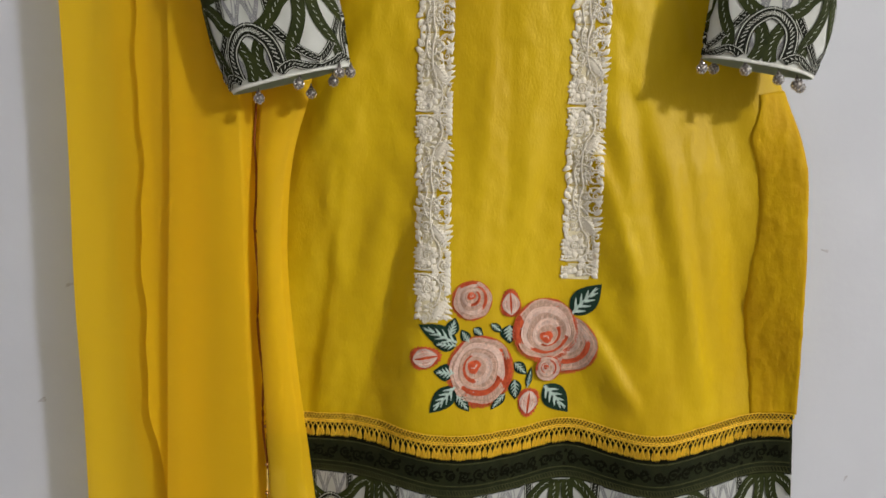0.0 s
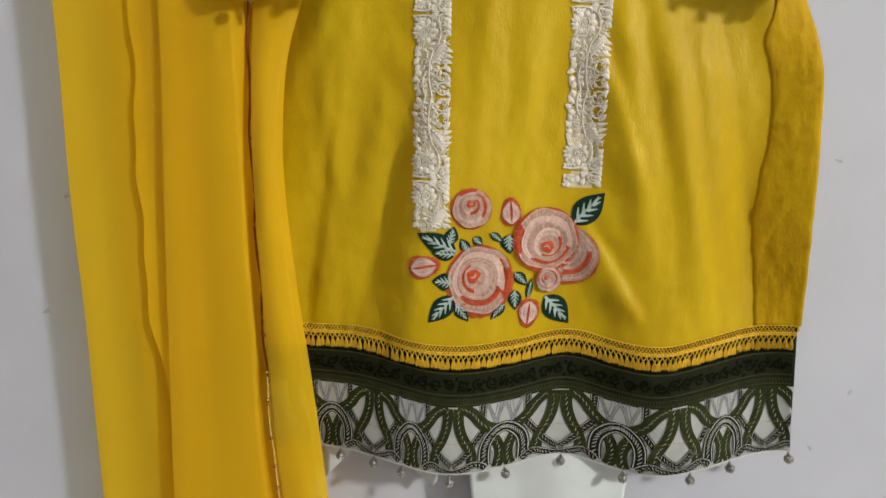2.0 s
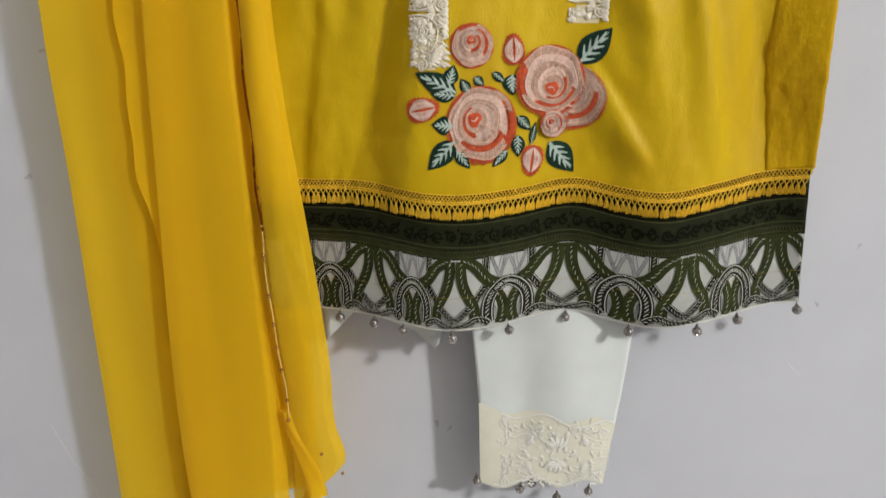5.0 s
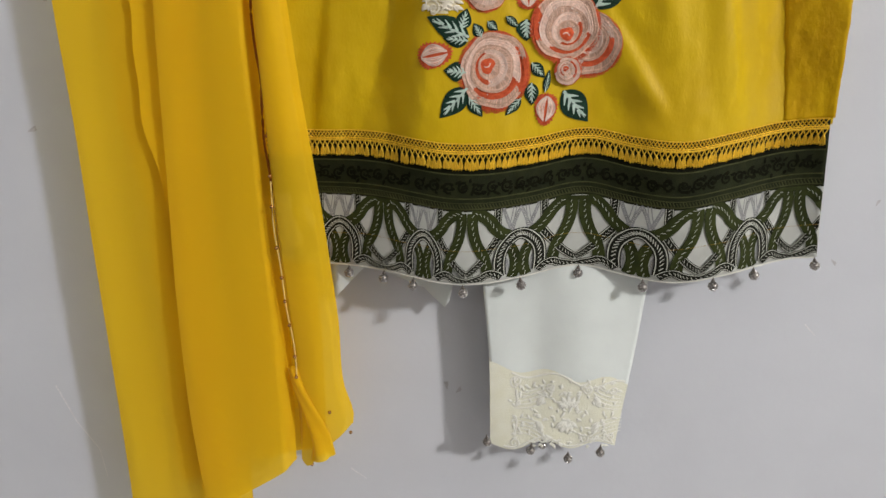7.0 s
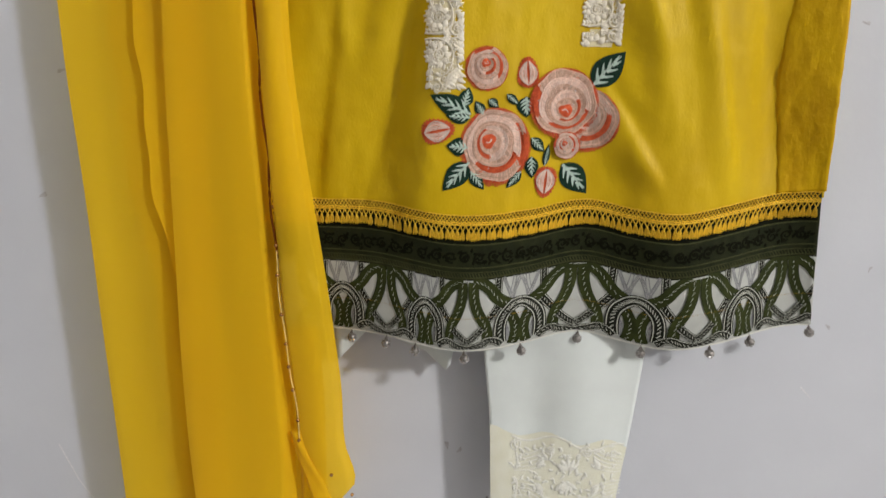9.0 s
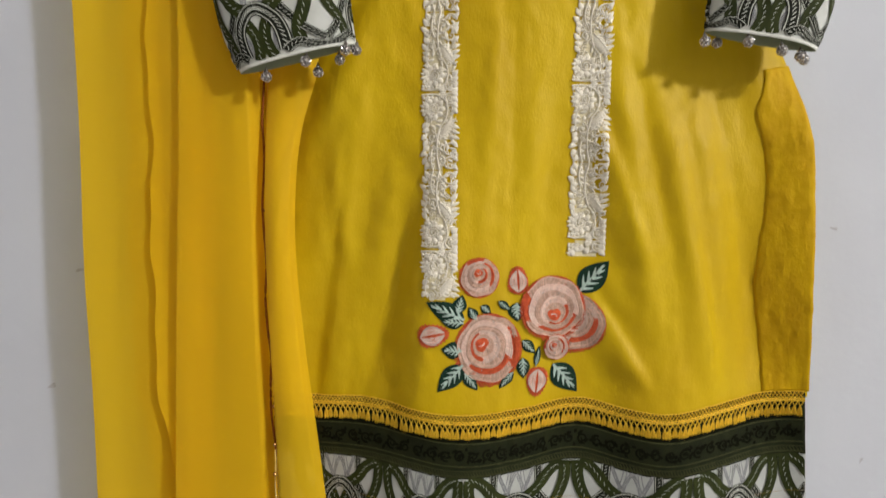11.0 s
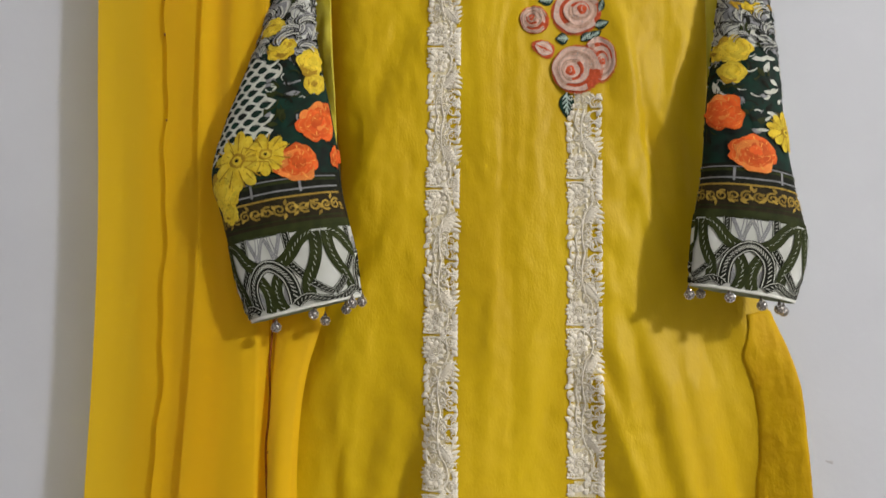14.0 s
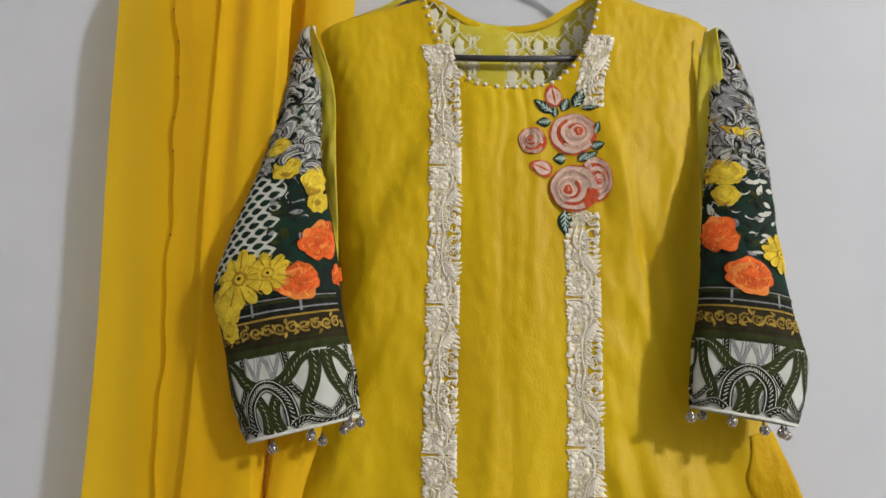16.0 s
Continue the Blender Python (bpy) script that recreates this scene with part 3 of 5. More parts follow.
def hem_border():
    bm = bmesh.new()
    grid(bm, 150, 34, lambda u, v: below_trim(K_LEFT(1.0) + (K_RIGHT(1.0) - K_LEFT(1.0)) * u, 0.001 + (TRIM_DROP - 0.001) * (1 - v), 0.0008),
         lambda u, v: 0 if 1 - v > 0.465 else 1)
    border = thick(own(part("hem_border", bm, [SHADED_WHITE, DARK], kurta, "white hem border printed with olive and black arches")), 0.0007)
    bm = bmesh.new()
    for c in range(-1, 5):
        arch_motif(bm, lambda a, b, l, c=c: hem_surface(c + a / 1.38, b, l * 0.75))
    own(part("arch_print", bm, PRINTS, kurta, "olive and black interlaced arch print"))
    # dark band: faded scrolls and a twisted rope edge
    bm = bmesh.new()
    band = lambda a, b, l: below_trim(a, b, l * 0.7 + 0.0012)
    xs = np.linspace(K_LEFT(1.0) + 0.002, K_RIGHT(1.0) - 0.002, 120)
    for d, w in ((0.0315, 0.0016), (0.0565, 0.0014), (0.0615, 0.001), (0.0675, 0.0014)):
        strip(bm, [(x, d) for x in xs], w, 0.0004, band, 0.0008)
    for x in np.arange(K_LEFT(1.0) + 0.006, K_RIGHT(1.0) - 0.004, 0.0032):
        strip(bm, [(x, 0.0625), (x + 0.0022, 0.0668)], 0.0012, 0.0003, band, 0.0008)
    own(part("rope_print", bm, OLIVE_LINE, kurta, "olive rope edge on the dark band"))
    bm = bmesh.new()
    rng = random.Random(9)
    for i, x in enumerate(np.arange(K_LEFT(1.0) + 0.012, K_RIGHT(1.0) - 0.012, 0.0150)):
        s = 1 if i % 2 else -1
        strip(bm, spiral(x, 0.0455, 0.0062, 0.0012, s * 1.2, s * 1.4, 14), 0.0026, 0.0, band, 0.0008, (1, 0.5))
        for k in range(7):
            a = rng.random() * 6.28
            blob(bm, turn2(leaf_shape(rng.uniform(0.004, 0.0075), 0.0030, 5), a, x + rng.uniform(-0.007, 0.007), 0.0455 + rng.uniform(-0.006, 0.006)), band, 0.0008 + 0.00004 * k, 0.0001)
    # plain black strip along the lower ends of the fringe
    strip(bm, [(x, 0.0275) for x in xs], 0.0085, 0.0, band, 0.0007)
    own(part("scroll_print", bm, BAND_BLACK, kurta, "black leaf scrolls and a plain black strip on the dark olive band"))
    bm = bmesh.new()
    strip(bm, [(x, TRIM_DROP + 0.0002) for x in xs], 0.0028, 0.0012, lambda a, b, l: below_trim(a, b, l), 0.0004)
    own(part("hem_piping", bm, PIPING, kurta))
    bm = bmesh.new()
    strip(bm, [(x, 0.112 + 0.0006 * math.sin(x * 90)) for x in xs], 0.0003, 0.0, lambda a, b, l: below_trim(a, b, l + 0.0018))
    own(part("stitch_line", bm, OCHRE, kurta))


hem_border()


# ---- kurta: fringe trim ----
def fringe_trim():
    surf = lambda a, b, l: below_trim(a, b, l)
    x0, x1 = K_LEFT(1.05) + 0.001, K_RIGHT(1.05) - 0.001
    xs = np.linspace(x0, x1, 150)
    bm = bmesh.new()
    for d, w in ((0.0, 0.0014), (0.0078, 0.0017), (0.0100, 0.0022)):
        strip(bm, [(x, d) for x in xs], w, 0.0014, surf, 0.0022)
    n = int((x1 - x0) / 0.0037)
    for i in range(n):
        x = x0 + 0.0037 * i
        for a, b in ((0.0, 0.0078), (0.0078, 0.0)):
            strip(bm, [(x, a), (x + 0.0026, (a + b) / 2 + 0.0004), (x + 0.0052, b)], 0.00105, 0.001, surf, 0.0022 + 0.0003 * (a > b))
    trim = own(part("fringe_trim", bm, FRINGE, kurta, "yellow lattice braid with tassel fringe"))
    # one tassel: two cords that meet in a knot, and a skirt of threads
    bm = bmesh.new()
    flat = lambda a, b, l: Vector((a, -l, b))
    for s in (-1, 1):
        strip(bm, bez((s * 0.0025, 0.0006), (s * 0.0017, -0.0036), (0.0, -0.0050), 5), 0.0011, 0.0010, flat, 0.0012)
    strip(bm, [(0, -0.0040), (0, -0.0072)], 0.0019, 0.0016, flat, 0.0014, (0.8, 1.25))
    for k in range(7):
        t = (k - 3) / 3
        strip(bm, [(t * 0.0006, -0.0058), (t * 0.0019, -0.0090), (t * 0.0027, -0.0152 - 0.0007 * ((k * 5) % 3 - 1))], 0.00105, 0.0009, flat, 0.0010 + 0.0003 * (k % 2), (0.8, 1.0))
    tassel = part("tassel", bm, FRINGE)
    tassel.parent, tassel.matrix_parent_inverse = trim, Matrix()
    step = 0.0055
    count = int((x1 - x0) / step)
    rng = random.Random(5)
    for i in range(count):
        x = x0 + step * (i + 0.5)
        ob = tassel if i == 0 else tassel.copy()
        if i:
            scene.collection.objects.link(ob)
        at = below_trim(x, 0.0108, 0.0014)
        slope = math.degrees(math.atan2(kurta_y(x + 0.004, at.z) - kurta_y(x - 0.004, at.z), 0.008))
        ob.matrix_basis = pose(*at, 0, rng.uniform(-5, 5), slope) @ Matrix.Diagonal((rng.uniform(0.92, 1.08), 1, rng.uniform(0.93, 1.06), 1))


fringe_trim()


# ---- embroidery: lace strips ----
def lace_strip(centre, half, z0, z1, notch, seed, name="lace_strip"):
    """A strip of scrolling cord lace between two heights; centre(z) is its middle line, notch the height of one of its side notches."""
    rng = random.Random(seed)
    bm = bmesh.new()
    period = 0.1645

    def S(a, b, l):
        return on_kurta(centre(b) + a, b, l)

    def inside(pts):
        return min(p[1] for p in pts) > z0 - 0.0005 and max(p[1] for p in pts) < z1 + 0.0005

    def run(mid, way):
        """Half a repeat that grows from the notch at mid, upwards or downwards."""
        def at(u, d):
            return (u * half, mid + way * d)

        def cord(pts, w=0.0017, h=0.0010, taper=(1.0, 0.7), lift=0.0012):
            pts = [at(*p) for p in pts]
            if inside(pts):
                strip(bm, pts, w, h, S, lift + rng.random() * 0.0002, taper)

        def curl(u, d, r, a0, turns, w=0.0016, n=18):
            q = r / half
            cord([(u + (q - q * 0.86 * i / n) * math.cos(a0 + 6.2832 * turns * i / n), d + (r - r * 0.86 * i / n) * math.sin(a0 + 6.2832 * turns * i / n)) for i in range(n + 1)], w, 0.0011, (0.9, 0.9))

        def leaf(u, d, length, wide, ang, h=0.0008, base=0.0008):
            pts = turn2(leaf_shape(length, wide, 6), ang, u * half, d)
            pts = [(p[0], mid + way * p[1]) for p in pts]
            if inside(pts):
                blob(bm, pts if way > 0 else pts[::-1], S, base, h)

        def ring_of(u, d, r, w=0.0016):
            cord([(u + r / half * math.cos(6.2832 * i / 14), d + r * math.sin(6.2832 * i / 14)) for i in range(14)], w, 0.0011, (1, 0.9))

        # ground of the lace, open along the notch and round the loops
        for d in np.arange(0.003, 0.081, 0.0032):
            lo, hi = -0.60 - 0.26 * math.exp(-((d - 0.0175) / 0.009) ** 2) + 0.08 * math.sin(d * 400), (0.60 if d < 0.048 else 0.26) + 0.10 * math.sin(d * 300)
            pts = [at(lo + (hi - lo) * k / 9, d) for k in range(10)]
            if inside(pts):
                strip(bm, pts, 0.0042, 0.0, S, 0.0002, slot=1)
        # small curls and leaves that fill the ground
        for d in np.arange(0.0050, 0.0800, 0.0060):
            for u in (-0.66, -0.34, 0.0, 0.34, 0.64):
                a, q, e = rng.random() * 6.28, u + rng.uniform(-0.1, 0.1), d + rng.uniform(-0.0015, 0.0015)
                if rng.random() < 0.45:
                    curl(q, e, rng.uniform(0.0026, 0.0038), a, rng.choice((-1.2, 1.2)), 0.0013, 12)
                else:
                    leaf(q - 0.0035 / half * math.cos(a), e - 0.0035 * math.sin(a), rng.uniform(0.0065, 0.0085), rng.uniform(0.0026, 0.0040), a, 0.0008, 0.0006)
        # rose: a rolled spiral in a ring of petals, with small teeth on its outer side
        for i in range(9):
            a = 2 * math.pi * i / 9
            leaf(-0.30 + 0.0052 / half * math.cos(a), 0.0175 + 0.0052 * math.sin(a), 0.0078, 0.0066, a, 0.0009, 0.0007 + 0.00006 * i)
        curl(-0.28, 0.0175, 0.0068, 0.4, 2.2, 0.0017, 26)
        curl(-0.28, 0.0175, 0.0102, 1.6, 0.62, 0.0017)
        for i in range(6):
            a = 2.2 + 0.36 * i
            leaf(-0.32 + 0.0092 / half * math.cos(a), 0.0175 + 0.0092 * math.sin(a), 0.0056, 0.0034, a + 0.3, 0.0008)
        # cord that leaves the notch and sweeps round the rose
        cord(bez((-0.95, 0.0032), (0.10, -0.001), (0.38, 0.013), 8) + bez((0.38, 0.013), (0.52, 0.026), (0.05, 0.036), 8)[1:], 0.0020, 0.0012)
        for i in range(4):
            leaf(-0.80 + 0.16 * i, 0.0035 + 0.0006 * i, 0.0052, 0.0030, 2.0 + 0.3 * i)
        # fan and loop beside the notch
        for i in range(5):
            leaf(-0.02, 0.0005, 0.0085, 0.0030, 0.1 + 0.36 * i, 0.0008)
        ring_of(0.56, 0.0068, 0.0058, 0.0019)
        curl(0.56, 0.0068, 0.0034, 0.5, 1.2, 0.0014)
        for d in (0.0015, 0.0075, 0.0135, 0.0195):
            leaf(0.62, d - 0.003, 0.0092, 0.0066, 0.75, 0.0010)
        # feathered leaf with a comb of teeth
        leaf(0.02, 0.0500, 0.0275, 0.0105, -0.98, 0.0011)
        for i in range(7):
            u, d = 0.10 + 0.085 * i, 0.0475 - 0.0031 * i
            leaf(u, d, 0.0074, 0.0024, 0.35, 0.0012, 0.0009)
            cord([(u - 0.02, d - 0.0008), (u - 0.22, d - 0.0036)], 0.0011, 0.0012, (1, 0.4))
        for i in range(3):
            leaf(0.54, 0.0455 - 0.0056 * i, 0.0112, 0.0046, 0.35, 0.0008)
        cord(bez((0.02, 0.0500), (0.55, 0.040), (0.86, 0.0265)), 0.0015, 0.0012, (1, 0.5), 0.0017)
        # hanging curl on the other side
        curl(-0.36, 0.0480, 0.0056, -1.2, 1.5)
        cord(bez((-0.62, 0.029), (-0.86, 0.041), (-0.60, 0.051)), 0.0018, 0.0011)
        for i in range(8):
            leaf(-0.62 + 0.08 * math.sin(i * 2.0), 0.0315 + 0.0062 * i, 0.0088, 0.0058, 2.3 + 0.3 * math.sin(i * 1.7), 0.0009)
        # stem in the middle and the pair of open loops
        cord(bez((0.05, 0.036), (-0.32, 0.058), (0.02, 0.0822), 10), 0.0020, 0.0012, (1, 1))
        cord(bez((-0.25, 0.056), (-0.62, 0.066), (-0.30, 0.0822), 8), 0.0017, 0.0011, (1, 1))
        for i in range(4):
            leaf(-0.10 - 0.05 * i, 0.058 + 0.0056 * i, 0.0072, 0.0030, 2.5, 0.0008)
            leaf(0.04, 0.0545 + 0.0062 * i, 0.0062, 0.0028, 0.5, 0.0008)
        ring_of(0.54, 0.0600, 0.0062, 0.0019)
        cord(bez((0.06, 0.058), (0.25, 0.052), (0.42, 0.0565), 6), 0.0015, 0.0011)
        ring_of(0.54, 0.0742, 0.0060, 0.0019)
        cord(bez((0.06, 0.0715), (0.2, 0.069), (0.36, 0.0715), 6), 0.0015, 0.0011)
        for d in (0.0545, 0.0640, 0.0690, 0.0785):
            leaf(0.64, d - 0.003, 0.0092, 0.0056, 0.8, 0.0009)

    mid = notch + period * (int((z1 - notch) / period) + 1)
    while mid > z0 - period:
        run(mid, 1)
        run(mid, -1)
        mid -= period
    return own(part(name, bm, [LACE, LACE_NET], kurta, "cream floral lace strip"))


lace_strip(curve_of([(1.24, 0.064), (1.35, 0.062), (1.48, 0.0605), (1.72, 0.061), (1.86, 0.059), (1.91, 0.056), (1.955, 0.046)]), 0.0205, 1.244, 1.957, 1.462, 3)
lace_strip(curve_of([(1.29, 0.2195), (1.35, 0.219), (1.47, 0.219), (1.63, 0.2205), (1.71, 0.2205), (1.74, 0.222)]), 0.0215, 1.291, 1.738, 1.473, 4)
lace_strip(curve_of([(1.84, 0.236), (1.9, 0.235), (1.93, 0.242), (1.966, 0.251)]), 0.017, 1.868, 1.966, 1.968, 6)


# ---- embroidery: roses, buds and leaves ----
def embroidered_rose(x, z, r, seed, squash=1.0, tilt=0.0, heart=CORAL, petal=PINK, back=CORAL, up=0.0, halo=1.0):
    """Nested off-centre rows of satin stitch with coral crescents between them and a ragged coral rim."""
    rng = random.Random(seed)
    S = lambda a, b, l: on_kurta(a, b, l + up)
    bm = bmesh.new()
    blob(bm, turn2(lobed(r * 1.0, 7, 0.025, rng), tilt, x, z, 1, squash), S, 0.0006, 0.0008)
    n = int(2 * math.pi * r / 0.0016)
    side = rng.random() * 6.28
    for i in range(n):
        a = 2 * math.pi * i / n
        reach = 1.02 + halo * (0.05 + 0.05 * math.cos(a - side)) * rng.uniform(0.6, 1.2)
        strip(bm, turn2([(r * 0.88 * math.cos(a), r * 0.88 * math.sin(a)), (r * reach * math.cos(a + 0.04), r * reach * math.sin(a + 0.04))], tilt, x, z, 1, squash), 0.0019, 0.0004, S, 0.0009 + 0.0002 * (i % 2), (1, 0.5))
    rose = own(part("rose", bm, back, kurta, "embroidered dusty pink and coral rose"))
    drift = rng.random() * 6.28
    layers = [0.98, 0.80, 0.63, 0.47, 0.32]
    for i, k in enumerate(layers):
        inner = layers[i + 1] if i + 1 < len(layers) else 0.12
        cx, cz = r * 0.05 * i * math.cos(drift), r * 0.05 * i * math.sin(drift)
        nx, nz = r * 0.05 * (i + 1) * math.cos(drift), r * 0.05 * (i + 1) * math.sin(drift)
        lobes, phase = (6, 5, 4, 3, 3)[i], rng.random() * 6.28
        gap0, gap = rng.random() * 6.28, (1.0, 2.0, 0.0, 2.6, 0.0)[i]
        wave = lambda a, lobes=lobes, phase=phase: 1 - 0.055 * abs(math.sin(lobes * a / 2 + phase)) ** 3
        bm = bmesh.new()
        n = int(2 * math.pi * r * k / 0.00105)
        for j in range(n):
            a = 2 * math.pi * j / n
            if (a - gap0) % 6.2832 < gap:
                continue
            ro = r * k * wave(a) * rng.uniform(0.98, 1.02)
            ri = r * (inner - 0.03)
            p0 = (cx + ro * math.cos(a), cz + ro * math.sin(a))
            p1 = (nx + ri * math.cos(a + 0.12), nz + ri * math.sin(a + 0.12))
            strip(bm, turn2([p0, ((p0[0] + p1[0]) / 2, (p0[1] + p1[1]) / 2), p1], tilt, x, z, 1, squash), 0.00125, 0.0006, S, 0.0014 + 0.0003 * i, (1.0, 0.9))
        # two rolled rims of thread along the petal's edge
        for q, m in ((1.0, 1.0), (0.91, 0.8)):
            pts = [(cx + r * k * q * wave(a) * math.cos(a), cz + r * k * q * wave(a) * math.sin(a)) for a in (gap0 + gap + (6.2832 - gap) * t / 30 for t in range(31))]
            strip(bm, turn2(pts, tilt, x, z, 1, squash), r * 0.045 * m + 0.0004, 0.0009, S, 0.0019 + 0.0003 * i, (0.7, 0.7))
        part("petal", bm, petal if i % 2 == 0 else PALE_PINK if petal is PINK else PINK, rose)
        if gap:
            bm = bmesh.new()
            mid = (k + inner) / 2
            strip(bm, turn2([(cx + r * mid * math.cos(a), cz + r * mid * math.sin(a)) for a in (gap0 - 0.05 + (gap + 0.1) * t / 12 for t in range(13))], tilt, x, z, 1, squash), r * (k - inner) * 1.05, 0.0007, S, 0.0015 + 0.0003 * i, (0.5, 0.8))
            part("coral_crescent", bm, heart, rose)
    hx, hz = r * 0.25 * math.cos(drift), r * 0.25 * math.sin(drift)
    bm = bmesh.new()
    blob(bm, turn2([(r * 0.20 * math.cos(a) * (1 + 0.2 * math.cos(3 * a)), r * 0.23 * math.sin(a)) for a in (2 * math.pi * i / 14 for i in range(14))], drift, x + hx, z + hz * squash), S, 0.0030, 0.0010)
    part("rose_heart", bm, heart, rose)
    bm = bmesh.new()
    strip(bm, turn2(bez((-r * 0.1, -r * 0.04), (0, r * 0.09), (r * 0.1, -r * 0.03), 6), drift + 1, x + hx, z + hz * squash), r * 0.07, 0.0006, S, 0.0042, (0.6, 0.4))
    part("rose_heart_stitch", bm, PALE_PINK, rose)
    for j in range(7):
        bm = bmesh.new()
        a, rr = rng.random() * 6.28, r * rng.uniform(0.25, 0.85)
        blob(bm, turn2(arc(0, 0, 0.0007, 0, 5.6, 7), 0, x + rr * math.cos(a), z + rr * math.sin(a) * squash), S, 0.0042, 0.0003)
        part("sequin", bm, SEQUIN, rose)


def embroidered_bud(x, z, r, ang, seed):
    """A pointed bud: coral satin stitch round two pale petals that fold over a coral slit."""
    rng = random.Random(seed)
    bm = bmesh.new()
    shape = [(1.2 * r * math.cos(q) + 0.15 * r * math.cos(2 * q), 0.9 * r * math.sin(q)) for q in (2 * math.pi * i / 26 for i in range(26))]
    blob(bm, turn2([(p[0] * 0.95, p[1] * 0.95) for p in shape], ang, x, z), on_kurta, 0.0006, 0.0010)
    for i in range(52):
        p = shape[i // 2]
        k = rng.uniform(0.98, 1.06)
        strip(bm, turn2([(p[0] * 0.7, p[1] * 0.7), (p[0] * k, p[1] * k + 0.0004 * (i % 2))], ang, x, z), 0.0026, 0.0005, on_kurta, 0.0010 + 0.0002 * (i % 2), (1, 0.5))
    bud = own(part("rose_bud", bm, CORAL, kurta, "embroidered coral rosebud"))
    for s in (-1, 1):
        bm = bmesh.new()
        for row in range(6):
            q = 0.16 + 0.15 * row
            strip(bm, turn2(bez((-0.85 * r, s * 0.04 * r), (-0.05 * r, s * q * 1.5 * r), (1.0 * r, s * 0.08 * r)), ang, x, z), r * 0.15, 0.0006, on_kurta, 0.0022 - 0.00004 * row, (0.6, 0.5))
        part("petal", bm, PALE_PINK, bud)


def embroidered_leaf(x, z, tip_x, tip_z, width):
    """A dark leaf from its stalk at (x, z) to its tip, with a pale midrib and feathered veins."""
    ang, length = math.atan2(tip_z - z, tip_x - x), math.hypot(tip_x - x, tip_z - z)
    bm = bmesh.new()
    blob(bm, turn2(leaf_shape(length * 1.04, width * 1.1, 10), ang, x, z), on_kurta, 0.0009, 0.0010)
    leaf = own(part("leaf", bm, LEAF_GREEN, kurta, "embroidered dark green leaf with mint veins"))
    bm = bmesh.new()
    strip(bm, turn2([(length * 0.02, 0), (length * 0.4, width * 0.03), (length * 0.9, 0)], ang, x, z), width * 0.11, 0.0006, on_kurta, 0.0022, (1.2, 0.3))
    for i in range(4):
        for s in (-1, 1):
            a = 0.12 + 0.17 * i + (0.06 if s > 0 else 0)
            out = s * width * 0.34 * math.sin(math.pi * min(1, a + 0.22) ** 0.8)
            strip(bm, turn2([(length * a, 0), (length * (a + 0.09), out * 0.55), (length * (a + 0.19), out)], ang, x, z), width * 0.16, 0.0006, on_kurta, 0.0022, (1.0, 0.2))
    part("leaf_rib", bm, MINT, leaf, "pale mint midrib and veins")


D = math.pi / 180
# lower spray: each leaf from stalk to tip, and its width
for a in ((0.091, 1.223, 0.051, 1.241, 0.0196), (0.083, 1.230, 0.088, 1.249, 0.0138), (0.090, 1.220, 0.066, 1.222, 0.0138), (0.103, 1.223, 0.095, 1.236, 0.0104),
          (0.089, 1.190, 0.067, 1.192, 0.0173), (0.090, 1.176, 0.064, 1.147, 0.0207), (0.091, 1.167, 0.105, 1.148, 0.0127), (0.144, 1.166, 0.129, 1.149, 0.0104),
          (0.153, 1.200, 0.167, 1.186, 0.0115), (0.168, 1.171, 0.172, 1.193, 0.0069), (0.154, 1.181, 0.155, 1.159, 0.0138), (0.146, 1.241, 0.147, 1.221, 0.0184),
          (0.108, 1.238, 0.118, 1.230, 0.0092), (0.126, 1.243, 0.139, 1.233, 0.0081), (0.213, 1.252, 0.243, 1.285, 0.0254), (0.187, 1.173, 0.214, 1.143, 0.0254)):
    embroidered_leaf(*a)
embroidered_rose(0.106, 1.268, 0.0205, 11, 1.0)
embroidered_rose(0.117, 1.192, 0.0345, 12, 1.08)
embroidered_rose(0.209, 1.219, 0.0325, 13, 0.95, -0.4)
embroidered_rose(0.185, 1.236, 0.0335, 14, 1.0, 0.3, up=0.002)
embroidered_rose(0.190, 1.192, 0.0135, 15, 1.0, 0.3, petal=PALE_PINK, up=0.003)
embroidered_bud(0.147, 1.263, 0.0125, 95 * D, 16)
embroidered_bud(0.056, 1.206, 0.014, 12 * D, 17)
embroidered_bud(0.170, 1.156, 0.0135, 265 * D, 18)
# upper spray
for a in ((0.189, 1.863, 0.167, 1.879, 0.0136), (0.187, 1.852, 0.169, 1.848, 0.0119), (0.192, 1.857, 0.192, 1.873, 0.0085), (0.201, 1.866, 0.208, 1.883, 0.0128),
          (0.215, 1.870, 0.227, 1.895, 0.0148), (0.223, 1.869, 0.244, 1.869, 0.0074), (0.238, 1.834, 0.243, 1.850, 0.0085), (0.233, 1.818, 0.249, 1.822, 0.0113),
          (0.204, 1.804, 0.189, 1.804, 0.0136), (0.224, 1.802, 0.241, 1.812, 0.0102), (0.201, 1.740, 0.202, 1.710, 0.0159), (0.218, 1.801, 0.230, 1.811, 0.0102)):
    embroidered_leaf(*a)
embroidered_rose(0.213, 1.836, 0.0270, 21, 0.96, petal=PALE_PINK)
embroidered_rose(0.164, 1.825, 0.0165, 22)
embroidered_rose(0.238, 1.779, 0.0175, 24, 1.5, 0.1, petal=PALE_PINK)
embroidered_rose(0.212, 1.767, 0.0275, 23, 1.0, petal=PALE_PINK, up=0.002)
embroidered_bud(0.176, 1.791, 0.0115, 160 * D, 25)
embroidered_bud(0.191, 1.884, 0.0125, 100 * D, 26)


